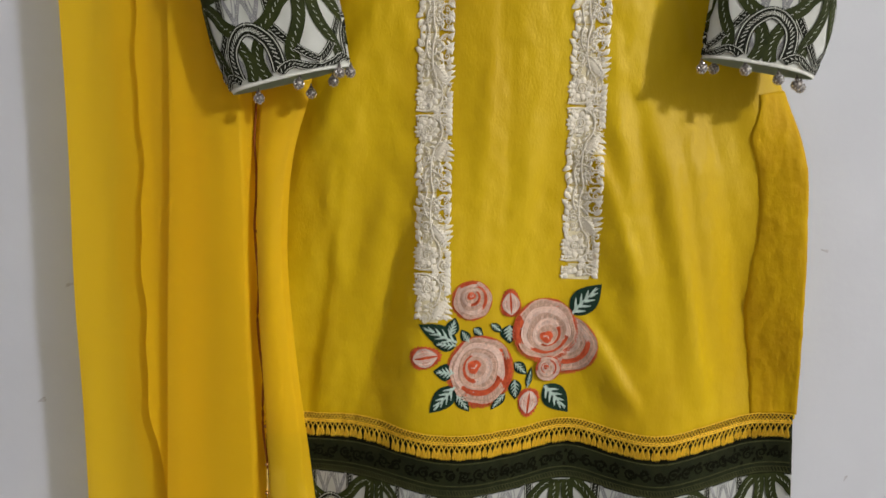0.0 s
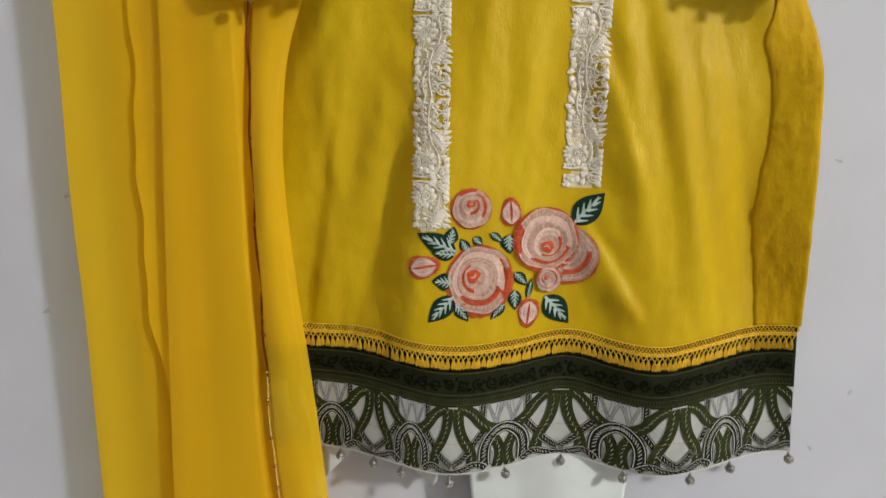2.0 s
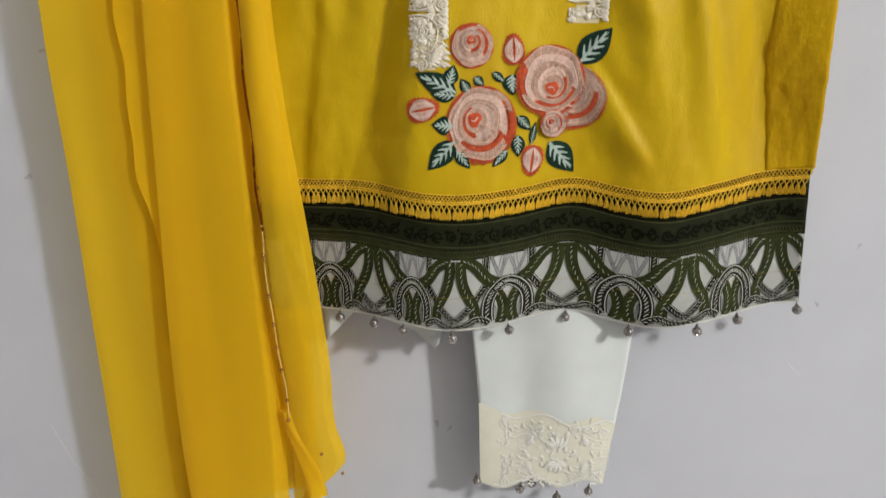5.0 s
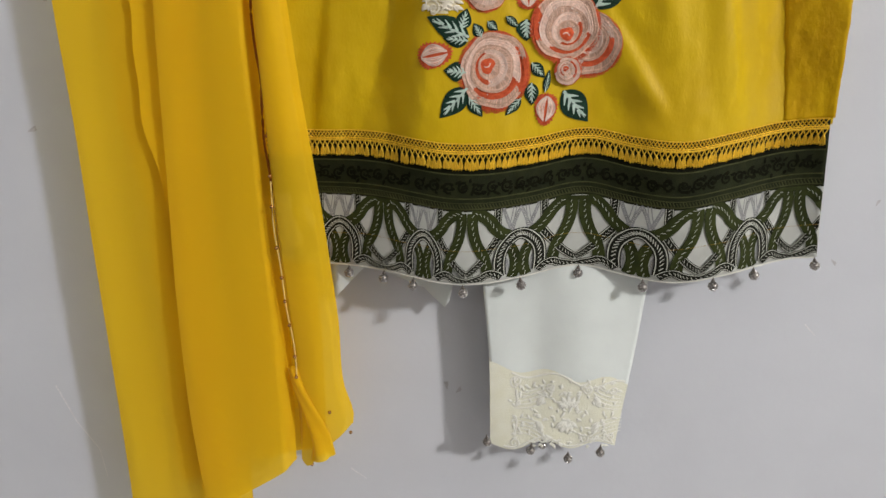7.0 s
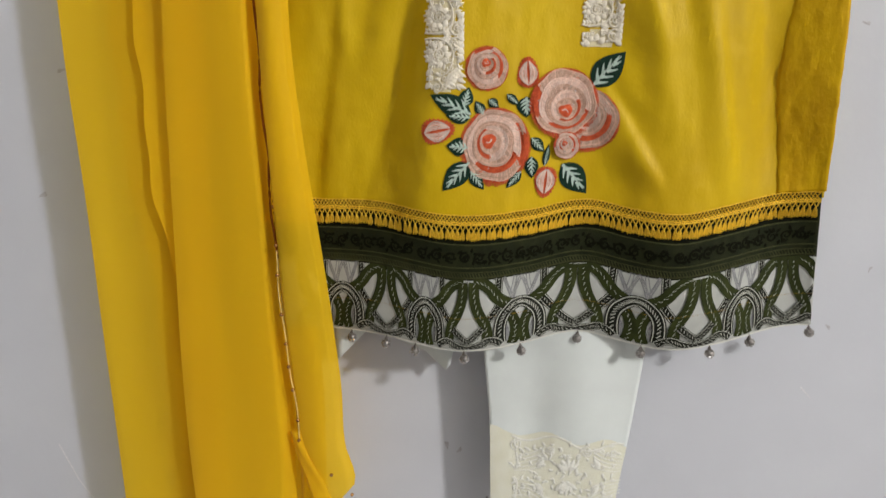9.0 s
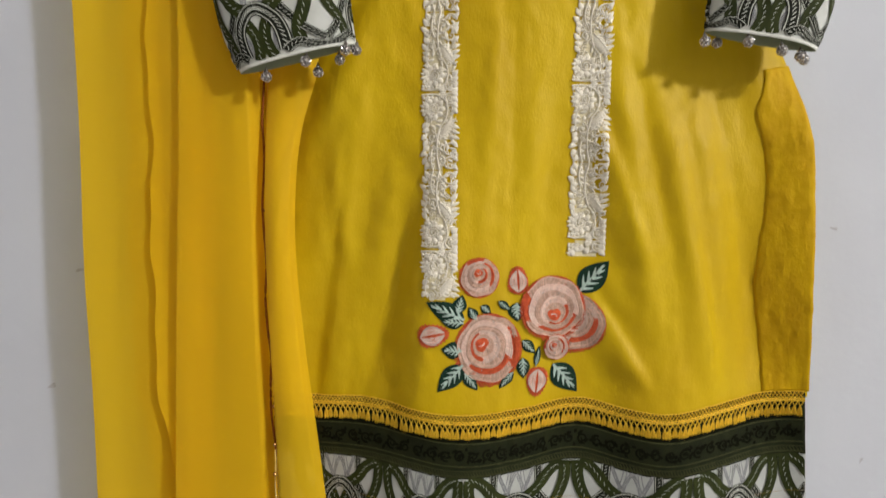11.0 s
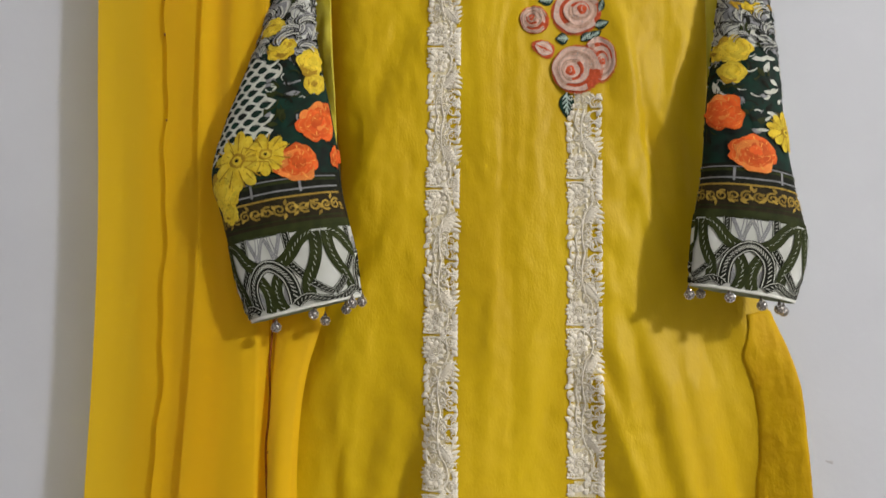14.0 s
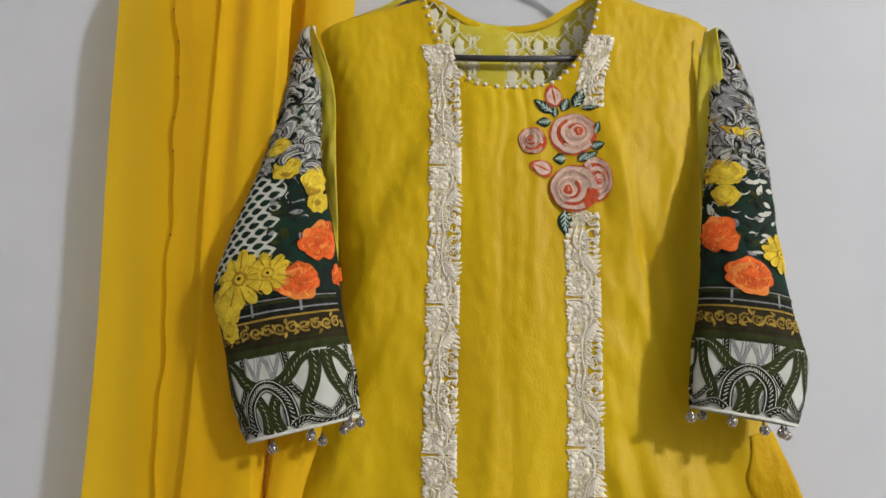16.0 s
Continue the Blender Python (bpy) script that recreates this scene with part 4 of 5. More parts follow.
# ---- beads ----
def rhinestone_bead():
    """A round bead set with stones, under a dark cap and a thread loop; its top is at the origin."""
    r = 0.0056
    bm = bmesh.new()
    ball(bm, (0, 0, -0.0085), r * 0.93, 2)
    body_bm = bm
    stones = bmesh.new()
    n = 34
    for i in range(n):
        zz = 1 - 2 * (i + 0.5) / n
        a = i * 2.39996
        d = Vector((math.sqrt(1 - zz * zz) * math.cos(a), math.sqrt(1 - zz * zz) * math.sin(a), zz))
        m = Matrix.Translation(Vector((0, 0, -0.0085)) + d * r * 0.9) @ d.to_track_quat("Z", "Y").to_matrix().to_4x4()
        bmesh.ops.create_cone(stones, cap_ends=True, segments=6, radius1=0.0012, radius2=0.0006, depth=0.0011, matrix=m)
    cap = bmesh.new()
    bmesh.ops.create_cone(cap, cap_ends=True, segments=10, radius1=0.0022, radius2=0.0012, depth=0.0026, matrix=Matrix.Translation((0, 0, -0.0022)))
    tube(cap, [(0, 0, -0.001), (0, 0, 0.0015)], 0.0006, 5)
    b = part("bead", body_bm, TARNISH, None, "silver rhinestone bead")
    part("rhinestone_crust", stones, SILVER, b, smooth=False)
    part("bead_cap", cap, TARNISH, b)
    return b


def hang_beads(parent, spots, inverse):
    first = rhinestone_bead()
    rng = random.Random(len(spots))
    for i, p in enumerate(spots):
        m = pose(*p, rng.uniform(-8, 8), rng.uniform(-8, 8), rng.uniform(0, 360))
        ob = first if i == 0 else copy_thing(first, m)
        ob.parent, ob.matrix_parent_inverse = parent, inverse
        ob.matrix_basis = m


hang_beads(kurta, [tuple(below_trim(x, TRIM_DROP + 0.0015, 0.001)) for x in (-0.038, 0.003, 0.036, 0.089, 0.151, 0.216, 0.283, 0.352, 0.396, 0.461)], KURTA_INV)


def neck_pearls():
    left = [(NECK_L(z), z) for z in np.linspace(2.03, 1.8947, 400)]
    right = [(NECK_R(z), z) for z in np.linspace(1.8947, 2.03, 400)]
    run, last, k = 0.0, None, 0
    first = None
    for p in left + right:
        if last is not None:
            run += math.hypot(p[0] - last[0], p[1] - last[1])
        last = p
        if run >= 0.0118 * k:
            k += 1
            if first is None:
                bm = bmesh.new()
                ball(bm, (0, 0, 0), 0.0027, 2)
                ob = first = part("pearl", bm, PEARL, kurta)
            else:
                ob = first.copy()
                scene.collection.objects.link(ob)
            ob.matrix_parent_inverse = KURTA_INV
            ob.location = (p[0], kurta_y(*p) - 0.001, p[1])


neck_pearls()


# ---- sleeves ----
class Sleeve:
    """A hanging sleeve: a flattened tube between two edge lines, cuff at v = 0, shoulder at v = 1."""

    def __init__(self, left, right, depth, bulge, plane):
        # the edge lines are drawn in one upright plane, seen from (0.072, -0.049, 1.516); set them at their own depth
        back = curve_of(depth)
        left, right = ([(v, [e + (c - e) * (back(v) + 0.049) / (plane + 0.049) for c, e in zip(p, (0.072, 1.516))]) for v, p in side] for side in (left, right))
        self.lx, self.lz = curve_of([(v, p[0]) for v, p in left]), curve_of([(v, p[1]) for v, p in left])
        self.rx, self.rz = curve_of([(v, p[0]) for v, p in right]), curve_of([(v, p[1]) for v, p in right])
        self.depth, self.bulge = curve_of(depth), curve_of(bulge)

    def at(self, s, v, lift, back=False):
        """s from -1 to 1 across the front."""
        v = min(1.0, max(0.0, v))
        lx, lz, rx, rz = self.lx(v), self.lz(v), self.rx(v), self.rz(v)
        s = min(1.0, max(-1.0, s))
        half = (rx - lx) / 2
        ang = s * math.pi / 2
        k = math.sin(ang) * 0.55 + s * 0.45
        x = (lx + rx) / 2 + k * half + lift * math.sin(ang)
        z = lz + (rz - lz) * (k + 1) / 2
        d = self.bulge(v) * (math.cos(ang) ** 0.8 if abs(s) < 1 else 0)
        crease = 0.0022 * noise.noise((x * 26, 5.0, z * 14)) + 0.0012 * noise.noise((x * 60, 9.0, z * 40))
        y = self.depth(v) + (d * 0.6 if back else -d - crease - lift * max(0.15, math.cos(ang)))
        return Vector((x, y, z))

    def metric(self, a, b, lift):
        """a and b in metres from the middle of the cuff."""
        v = b / 0.45
        half = max(0.004, (self.rx(min(1, max(0, v))) - self.lx(min(1, max(0, v)))) / 2)
        k = a / half
        return self.at(max(-1, min(1, k)) * 0.92 if abs(k) < 1.15 else (1 if k > 0 else -1), v, lift)


LEFT_SLEEVE = Sleeve(
    [(0, (-0.1315, 1.4730)), (0.065, (-0.1465, 1.5020)), (0.16, (-0.1585, 1.5470)), (0.24, (-0.1685, 1.5820)), (0.33, (-0.1815, 1.6230)), (0.45, (-0.1715, 1.6790)), (0.57, (-0.1515, 1.7360)), (0.72, (-0.1315, 1.8030)), (0.87, (-0.1175, 1.8710)), (1, (-0.1085, 1.9320))],
    [(0, (-0.019, 1.502)), (0.13, (-0.029, 1.557)), (0.26, (-0.044, 1.616)), (0.35, (-0.049, 1.652)), (0.53, (-0.066, 1.733)), (0.6, (-0.074, 1.766)), (0.75, (-0.079, 1.82)), (0.87, (-0.082, 1.867)), (1, (-0.092, 1.940))],
    [(0, 0.694), (0.4, 0.697), (0.75, 0.722), (1, 0.752)], [(0, 0.022), (0.35, 0.024), (0.7, 0.015), (1, 0.004)], 0.675)
RIGHT_SLEEVE = Sleeve(
    [(0, (0.323, 1.518)), (0.14, (0.328, 1.578)), (0.25, (0.338, 1.627)), (0.45, (0.347, 1.715)), (0.68, (0.361, 1.816)), (0.84, (0.369, 1.886)), (0.93, (0.376, 1.929)), (1, (0.377, 1.955))],
    [(0, (0.433, 1.500)), (0.07, (0.445, 1.533)), (0.135, (0.450, 1.562)), (0.25, (0.441, 1.616)), (0.41, (0.432, 1.685)), (0.58, (0.427, 1.763)), (0.81, (0.415, 1.865)), (1, (0.388, 1.962))],
    [(0, 0.698), (0.4, 0.704), (0.75, 0.727), (1, 0.752)], [(0, 0.022), (0.35, 0.024), (0.7, 0.016), (1, 0.004)], 0.70)


def petal_flower(bm, S, x, z, r, n, seed, slots, ruffled=False):
    """A printed flower of petals; slots: outer, inner, heart."""
    rng = random.Random(seed)
    if ruffled:
        # rings of ragged petals, each with a pale rim and pale strokes
        layer = 0.0018
        for ring, (rr, size, m) in enumerate(((0.60, 0.52, 7), (0.36, 0.42, 6), (0.14, 0.30, 4))):
            start = rng.random() * 6.28
            for i in range(m):
                a = start + 2 * math.pi * i / m + rng.uniform(-0.25, 0.25)
                cx, cz = x + r * rr * math.cos(a), z + r * rr * math.sin(a)
                q = r * size * rng.uniform(0.8, 1.15)
                blob(bm, turn2(lobed(q, rng.choice((3, 4, 5)), 0.13, rng, 20), a, cx, cz, 1, 1.12), S, layer, 0.0001, slots[0] if rng.random() < 0.8 else slots[1])
                layer += 0.000025
                strip(bm, arc(cx, cz, q * 0.78, a - 1.0, a + rng.uniform(0.3, 1.1), 7), q * 0.16, 0.0, S, layer + 0.0001, (0.2, 0.5), slots[1])
                strip(bm, [(cx + q * 0.1 * math.cos(a), cz + q * 0.1 * math.sin(a)), (cx + q * 0.7 * math.cos(a + 0.3), cz + q * 0.7 * math.sin(a + 0.3))], q * 0.13, 0.0, S, layer + 0.0001, (0.3, 0.9), slots[2])
                layer += 0.000025
        return
    for row, (reach, m) in enumerate(((1.0, n), (0.68, n - 3))):
        for i in range(m):
            a = 2 * math.pi * (i + 0.5 * row) / m + rng.uniform(-0.15, 0.15)
            size = r * reach * rng.uniform(0.88, 1.1)
            layer = 0.0018 + 0.00006 * (i + row * n)
            blob(bm, turn2([(size * (0.55 + 0.46 * math.cos(q)), (r * 1.7 / m + 0.0012) * math.sin(q) * (1 + 0.25 * math.cos(q))) for q in (2 * math.pi * k / 14 for k in range(14))], a, x, z), S, layer, 0.0001, slots[0])
            strip(bm, [(x + 0.3 * size * math.cos(a), z + 0.3 * size * math.sin(a)), (x + 0.85 * size * math.cos(a + 0.08), z + 0.85 * size * math.sin(a + 0.08))], r * 0.06, 0.0, S, layer + 0.00012, (1, 0.3), slots[2])
    for i in range(n):
        a = 2 * math.pi * (i + 0.5) / n + rng.uniform(-0.1, 0.1)
        strip(bm, [(x + 0.34 * r * math.cos(a), z + 0.34 * r * math.sin(a)), (x + 0.97 * r * math.cos(a + 0.05), z + 0.97 * r * math.sin(a + 0.05))], r * 0.055, 0.0, S, 0.0033, (0.4, 1.0), slots[2])
    blob(bm, turn2(lobed(r * 0.27, 4, 0.1, rng, 12), 0, x, z), S, 0.0034, 0.0002, slots[2])
    blob(bm, turn2(lobed(r * 0.20, 4, 0.1, rng, 12), 0, x, z), S, 0.0036, 0.0002, slots[0])
    strip(bm, arc(x, z, r * 0.2, 0, 4.5, 8), r * 0.07, 0.0, S, 0.0038, slot=slots[2])
    blob(bm, turn2(lobed(r * 0.07, 3, 0.1, rng, 10), 0, x, z), S, 0.0038, 0.0001, slots[3])


FLORAL = [ORANGE, ORANGE_LIGHT, LEMON, OCHRE, PRINT_GREEN, INK, DASH, GREY_LINE, GOLD, OLIVE, BROWN, APRICOT]


def sleeve(sl, flowers, seed, mirror, beads):
    rng = random.Random(seed)
    bm = bmesh.new()

    def zone(u, v):
        return 0 if v < 0.175 else 1 if v < 0.195 else 2 if v < 0.25 else 3 if v < 0.30 else 4 if v < 0.60 else 0
    grid(bm, 30, 100, lambda u, v: sl.at(2 * u - 1, v, 0), zone)
    grid(bm, 14, 50, lambda u, v: sl.at(2 * u - 1, v, 0, True), lambda u, v: 5)
    bmesh.ops.remove_doubles(bm, verts=bm.verts, dist=0.0002)
    ob = own(part("sleeve", bm, [PRINT_WHITE, OLIVE, BROWN, INK, PRINT_GREEN, LINING], kurta, "three-quarter sleeve printed with arches and bright flowers"))
    S = sl.metric

    # arches at the cuff
    bm = bmesh.new()
    shift = 0.030 if mirror > 0 else 0.056
    for c in (-1, 0, 1, 2):
        arch_motif(bm, lambda a, b, l, c=c: S(-mirror * ((a + 1.38 * c) * 0.073 - shift), 0.003 + (1 - min(1.0, b)) * 0.0745, l * 0.6))
    strip(bm, [(a, 0.0795) for a in np.linspace(-0.06, 0.06, 24)], 0.0022, 0.0, S, 0.001, slot=0)
    part("arch_print", bm, PRINTS, ob)

    bm = bmesh.new()
    # gold scroll band
    for i, a in enumerate(np.arange(-0.062, 0.062, 0.0105)):
        s = 1 if i % 2 else -1
        strip(bm, spiral(a, 0.1, 0.0058, 0.0012, s, s * 1.4, 12), 0.0023, 0.0, S, 0.001, (1, 0.6), slot=8)
        for k in range(3):
            blob(bm, turn2(leaf_shape(0.007, 0.003, 5), rng.random() * 6, a + 0.005, 0.1 + rng.uniform(-0.006, 0.006)), S, 0.001, 0.0001, 8)
    for b, w, sl_ in ((0.0895, 0.0012, 9), (0.112, 0.002, 8), (0.119, 0.0016, 7), (0.128, 0.0034, 9), (0.131, 0.0012, 7)):
        strip(bm, [(a, b) for a in np.linspace(-0.062, 0.062, 24)], w, 0.0, S, 0.0009, slot=sl_)
    for a in (-0.02, 0.022):
        strip(bm, [(a, 0.116), (a + 0.001, 0.13)], 0.0022, 0.0, S, 0.0011, slot=7)
    # pale net with dark leaves, scrolls and foliage above
    for j in range(15):
        for i in range(8):
            a, b = -0.066 + 0.0148 * i + 0.0074 * (j % 2), 0.166 + 0.0078 * j
            if mirror > 0 and a < -0.002 and b < 0.282:
                blob(bm, turn2(leaf_shape(0.0200, 0.0150, 6), 0.22, a - 0.010, b), S, 0.0006, 0.0001, 6)
                blob(bm, turn2(leaf_shape(0.0118, 0.0074, 6), 0.22, a - 0.0058, b), S, 0.0009, 0.0001, 4)
    if mirror < 0:
        # broken pale scrolls among the leaves
        for i in range(90):
            a, b = rng.uniform(-0.004, 0.052), rng.uniform(0.165, 0.30)
            blob(bm, turn2(leaf_shape(rng.uniform(0.006, 0.014), rng.uniform(0.003, 0.006), 6), rng.uniform(-0.5, 0.9), a, b), S, 0.0006 + 0.000003 * i, 0.0001, rng.choice((6, 7, 6, 4)))
    for i in range(60):
        a, b = mirror * rng.uniform(-0.012, 0.055), rng.uniform(0.14, 0.28)
        blob(bm, turn2(leaf_shape(rng.uniform(0.008, 0.018), rng.uniform(0.004, 0.008), 6), rng.random() * 6.28, a, b), S, 0.0007 + 0.000003 * i, 0.0001, rng.choice((4, 4, 5, 9, 6, 7)) if b > 0.2 else rng.choice((4, 4, 5, 9)))
    for i in range(70):
        a, b = mirror * rng.uniform(-0.006, 0.05), rng.uniform(0.195, 0.285)
        ang, q = rng.uniform(0, 6.28), rng.uniform(0.004, 0.009)
        strip(bm, arc(a, b, q, ang, ang + rng.uniform(1.0, 2.2), 6), q * 0.30, 0.0, S, 0.0012 + 0.000004 * i, (1, 0.2), slot=rng.choice((4, 9, 9, 7, 6, 5)))
    # acanthus scrolls: fans of curling strokes in black, grey and white
    for i in range(40):
        a, b = rng.uniform(-0.04, 0.04), 0.262 + 0.18 * rng.random()
        blob(bm, turn2(lobed(rng.uniform(0.005, 0.011), 4, 0.25, rng, 14), 0, a, b, 1, 1.4), S, 0.0005 + 0.000004 * i, 0.0001, rng.choice((7, 7, 5)))
    for i in range(84):
        a, b = rng.uniform(-0.036, 0.036), 0.266 + 0.17 * ((i * 0.618) % 1.0)
        ang, bend, size = rng.uniform(0.3, 2.9), rng.choice((-1.3, -0.5, 0.5, 1.3)), rng.uniform(0.009, 0.021)
        for k in range(7):
            spread = (k - 3) * 0.17
            tip = (a + size * math.cos(ang + spread + 0.5 * bend), b + size * math.sin(ang + spread + 0.5 * bend))
            mid = (a + 0.7 * size * math.cos(ang + spread * 1.6 - 0.3 * bend), b + 0.7 * size * math.sin(ang + spread * 1.6 - 0.3 * bend))
            strip(bm, bez((a, b), mid, tip, 7), size * (0.10 if k % 2 else 0.085), 0.0, S, 0.0007 + 0.000004 * (7 * i + k), (0.5, 0.8) if k % 2 else (1.0, 0.3), slot=(5, 6, 7, 6, 5, 7, 5)[k])
    for i in range(64):
        blob(bm, turn2(leaf_shape(rng.uniform(0.008, 0.019), rng.uniform(0.0025, 0.006), 6), rng.random() * 6.28, rng.uniform(-0.03, 0.03), rng.uniform(0.265, 0.42)), S, 0.0013 + 0.00001 * i, 0.0001, rng.choice((5, 5, 7, 3, 9, 4)))
    for x, z, r, kind, sd in flowers:
        # flowers are given by where they show on the hanging sleeve
        v = 0.0
        for _ in range(40):
            zz = (sl.lz(v) + sl.rz(v)) / 2 + (sl.rz(v) - sl.lz(v)) / 2 * ((x - (sl.lx(v) + sl.rx(v)) / 2) / max(0.004, (sl.rx(v) - sl.lx(v)) / 2))
            v = min(1, max(0, v + (z - zz) / 0.45))
        a, b = x - (sl.lx(v) + sl.rx(v)) / 2, v * 0.45
        if kind == "o":
            petal_flower(bm, S, a, b, r, 0, sd, (0, 1, 11), True)
        elif kind == "y":
            petal_flower(bm, S, a, b, r, 11, sd, (2, 2, 3, 10))
        else:
            petal_flower(bm, S, a, b, r, 0, sd, (2, 3, 2), True)
    part("flower_print", bm, FLORAL, ob, "orange and yellow flowers over dark foliage")
    bm = bmesh.new()
    strip(bm, [(a, 0.0015) for a in np.linspace(-0.062, 0.062, 30)], 0.003, 0.0012, S, 0.0006)
    part("cuff_piping", bm, PIPING, ob)
    hang_beads(kurta, [tuple(Vector((x, sl.at(0, 0, 0).y + 0.010 + dy, z + 0.0085))) for x, dy, z in beads], KURTA_INV)


sleeve(LEFT_SLEEVE, [(-0.077, 1.687, 0.0205, "o", 1), (-0.096, 1.640, 0.0195, "o", 2), (-0.050, 1.652, 0.012, "o", 7), (-0.148, 1.642, 0.0295, "y", 3), (-0.123, 1.648, 0.022, "y", 4), (-0.166, 1.612, 0.019, "r", 5), (-0.087, 1.760, 0.0145, "r", 6), (-0.083, 1.733, 0.011, "r", 8), (-0.158, 1.588, 0.011, "r", 9), (-0.128, 1.80, 0.011, "r", 10), (-0.118, 1.772, 0.012, "r", 12)], 31, 1,
       [(-0.110, 0.004, 1.468), (-0.068, -0.004, 1.482), (-0.062, 0.02, 1.476), (-0.040, 0.018, 1.488), (-0.030, -0.002, 1.494), (-0.021, 0.010, 1.496)])
sleeve(RIGHT_SLEEVE, [(0.363, 1.703, 0.0195, "o", 1), (0.388, 1.656, 0.0195, "o", 2), (0.421, 1.682, 0.022, "y", 3), (0.380, 1.779, 0.0150, "r", 5), (0.377, 1.750, 0.0115, "r", 6), (0.364, 1.776, 0.009, "r", 8), (0.404, 1.83, 0.009, "r", 9)], 32, -1,
       [(0.321, 0.008, 1.508), (0.340, 0.024, 1.510), (0.358, -0.006, 1.505), (0.390, -0.006, 1.497), (0.414, 0.006, 1.494), (0.421, 0.012, 1.492)])


def sleeve_head(name, pts_left, pts_right, depth):
    """The pale yellow printed gusset between the armhole and the sleeve."""
    fl, fr = curve_of(pts_left), curve_of(pts_right)
    z0, z1 = pts_left[0][0], pts_left[-1][0]
    bm = bmesh.new()
    grid(bm, 12, 50, lambda u, v: (fl(z0 + (z1 - z0) * v) * (1 - u) + fr(z0 + (z1 - z0) * v) * u,
                                   depth + 0.006 * math.cos(u * 3.1) + 0.003 * noise.noise((u * 3, 1, v * 9)), z0 + (z1 - z0) * v))
    own(thick(part(name, bm, BACK_PRINT, kurta, "pale yellow printed sleeve head"), 0.0008))


sleeve_head("sleeve_head", [(1.64, -0.066), (1.70, -0.080), (1.80, -0.093), (1.90, -0.104), (1.972, -0.113)], [(1.64, -0.057), (1.70, -0.061), (1.80, -0.069), (1.90, -0.079), (1.972, -0.108)], 0.731)
sleeve_head("sleeve_head", [(1.64, 0.362), (1.70, 0.363), (1.80, 0.364), (1.90, 0.367), (1.975, 0.380)], [(1.64, 0.370), (1.70, 0.376), (1.80, 0.385), (1.90, 0.395), (1.975, 0.391)], 0.732)


# ---- hanger ----
def hanger():
    top = thing("clothes_hanger", "dark grey plastic clothes hanger inside the tunic", "hanger", at=(CX, 0.751, 2.06))
    inv = Matrix.Translation((-CX, -0.751, -2.06))
    bm = bmesh.new()
    tube(bm, [(0.0, 0.751, 1.9435), (0.143, 0.751, 1.9425), (0.29, 0.751, 1.9455)], 0.0042, 10)
    part("trouser_bar", bm, HANGER, top).matrix_parent_inverse = inv
    bm = bmesh.new()
    tube(bm, [(0.0, 0.751, 1.9435), (-0.05, 0.751, 1.950), (-0.07, 0.751, 1.962), (-0.05, 0.752, 1.982), (0.02, 0.753, 2.028), (0.06, 0.753, 2.062), (CX, 0.753, 2.105), (0.23, 0.753, 2.064), (0.27, 0.753, 2.030), (0.32, 0.752, 1.998), (0.345, 0.751, 1.978), (0.33, 0.751, 1.958), (0.29, 0.751, 1.9455)], 0.0042, 10)
    part("shoulder_arm", bm, HANGER, top).matrix_parent_inverse = inv
    bm = bmesh.new()
    tube(bm, [(CX, 0.753, 2.10), (CX, 0.753, 2.14)] + [(CX + 0.02 - 0.02 * math.cos(a), 0.753 + 0.028 * smooth01(0, 3, a), 2.16 + 0.02 * math.sin(a)) for a in np.linspace(0, 3.6, 12)], 0.0017, 8)
    part("hook", bm, TARNISH, top).matrix_parent_inverse = inv


hanger()


# ---- trousers ----
trousers = thing("trousers", "white trousers with a cream embroidered beaded cuff", "trousers", at=(0.2, 0.765, 1.3))
T_INV = Matrix.Translation((-0.2, -0.765, -1.3))
T_LEFT = curve_of([(0.74, 0.127), (0.80, 0.1245), (0.862, 0.122), (0.95, 0.113), (1.10, 0.10), (1.3, 0.09)])
T_RIGHT = curve_of([(0.74, 0.272), (0.80, 0.279), (0.844, 0.285), (0.947, 0.295), (1.10, 0.305), (1.3, 0.31)])
T_HEM = curve_of([(0.12, 0.761), (0.154, 0.753), (0.188, 0.768), (0.222, 0.756), (0.25, 0.766), (0.275, 0.759)])


def trouser_y(x, z):
    u = (x - T_LEFT(z)) / (T_RIGHT(z) - T_LEFT(z))
    return 0.752 - 0.005 * math.sin(math.pi * min(1, max(0, u))) + 0.003 * math.sin(u * 9 + z * 6) * smooth01(0.75, 0.9, z) + 0.002 * noise.noise((x * 25, 2, z * 9))


def on_trouser(x, z, lift):
    return Vector((x, trouser_y(x, z) - 0.0006 - lift, z))


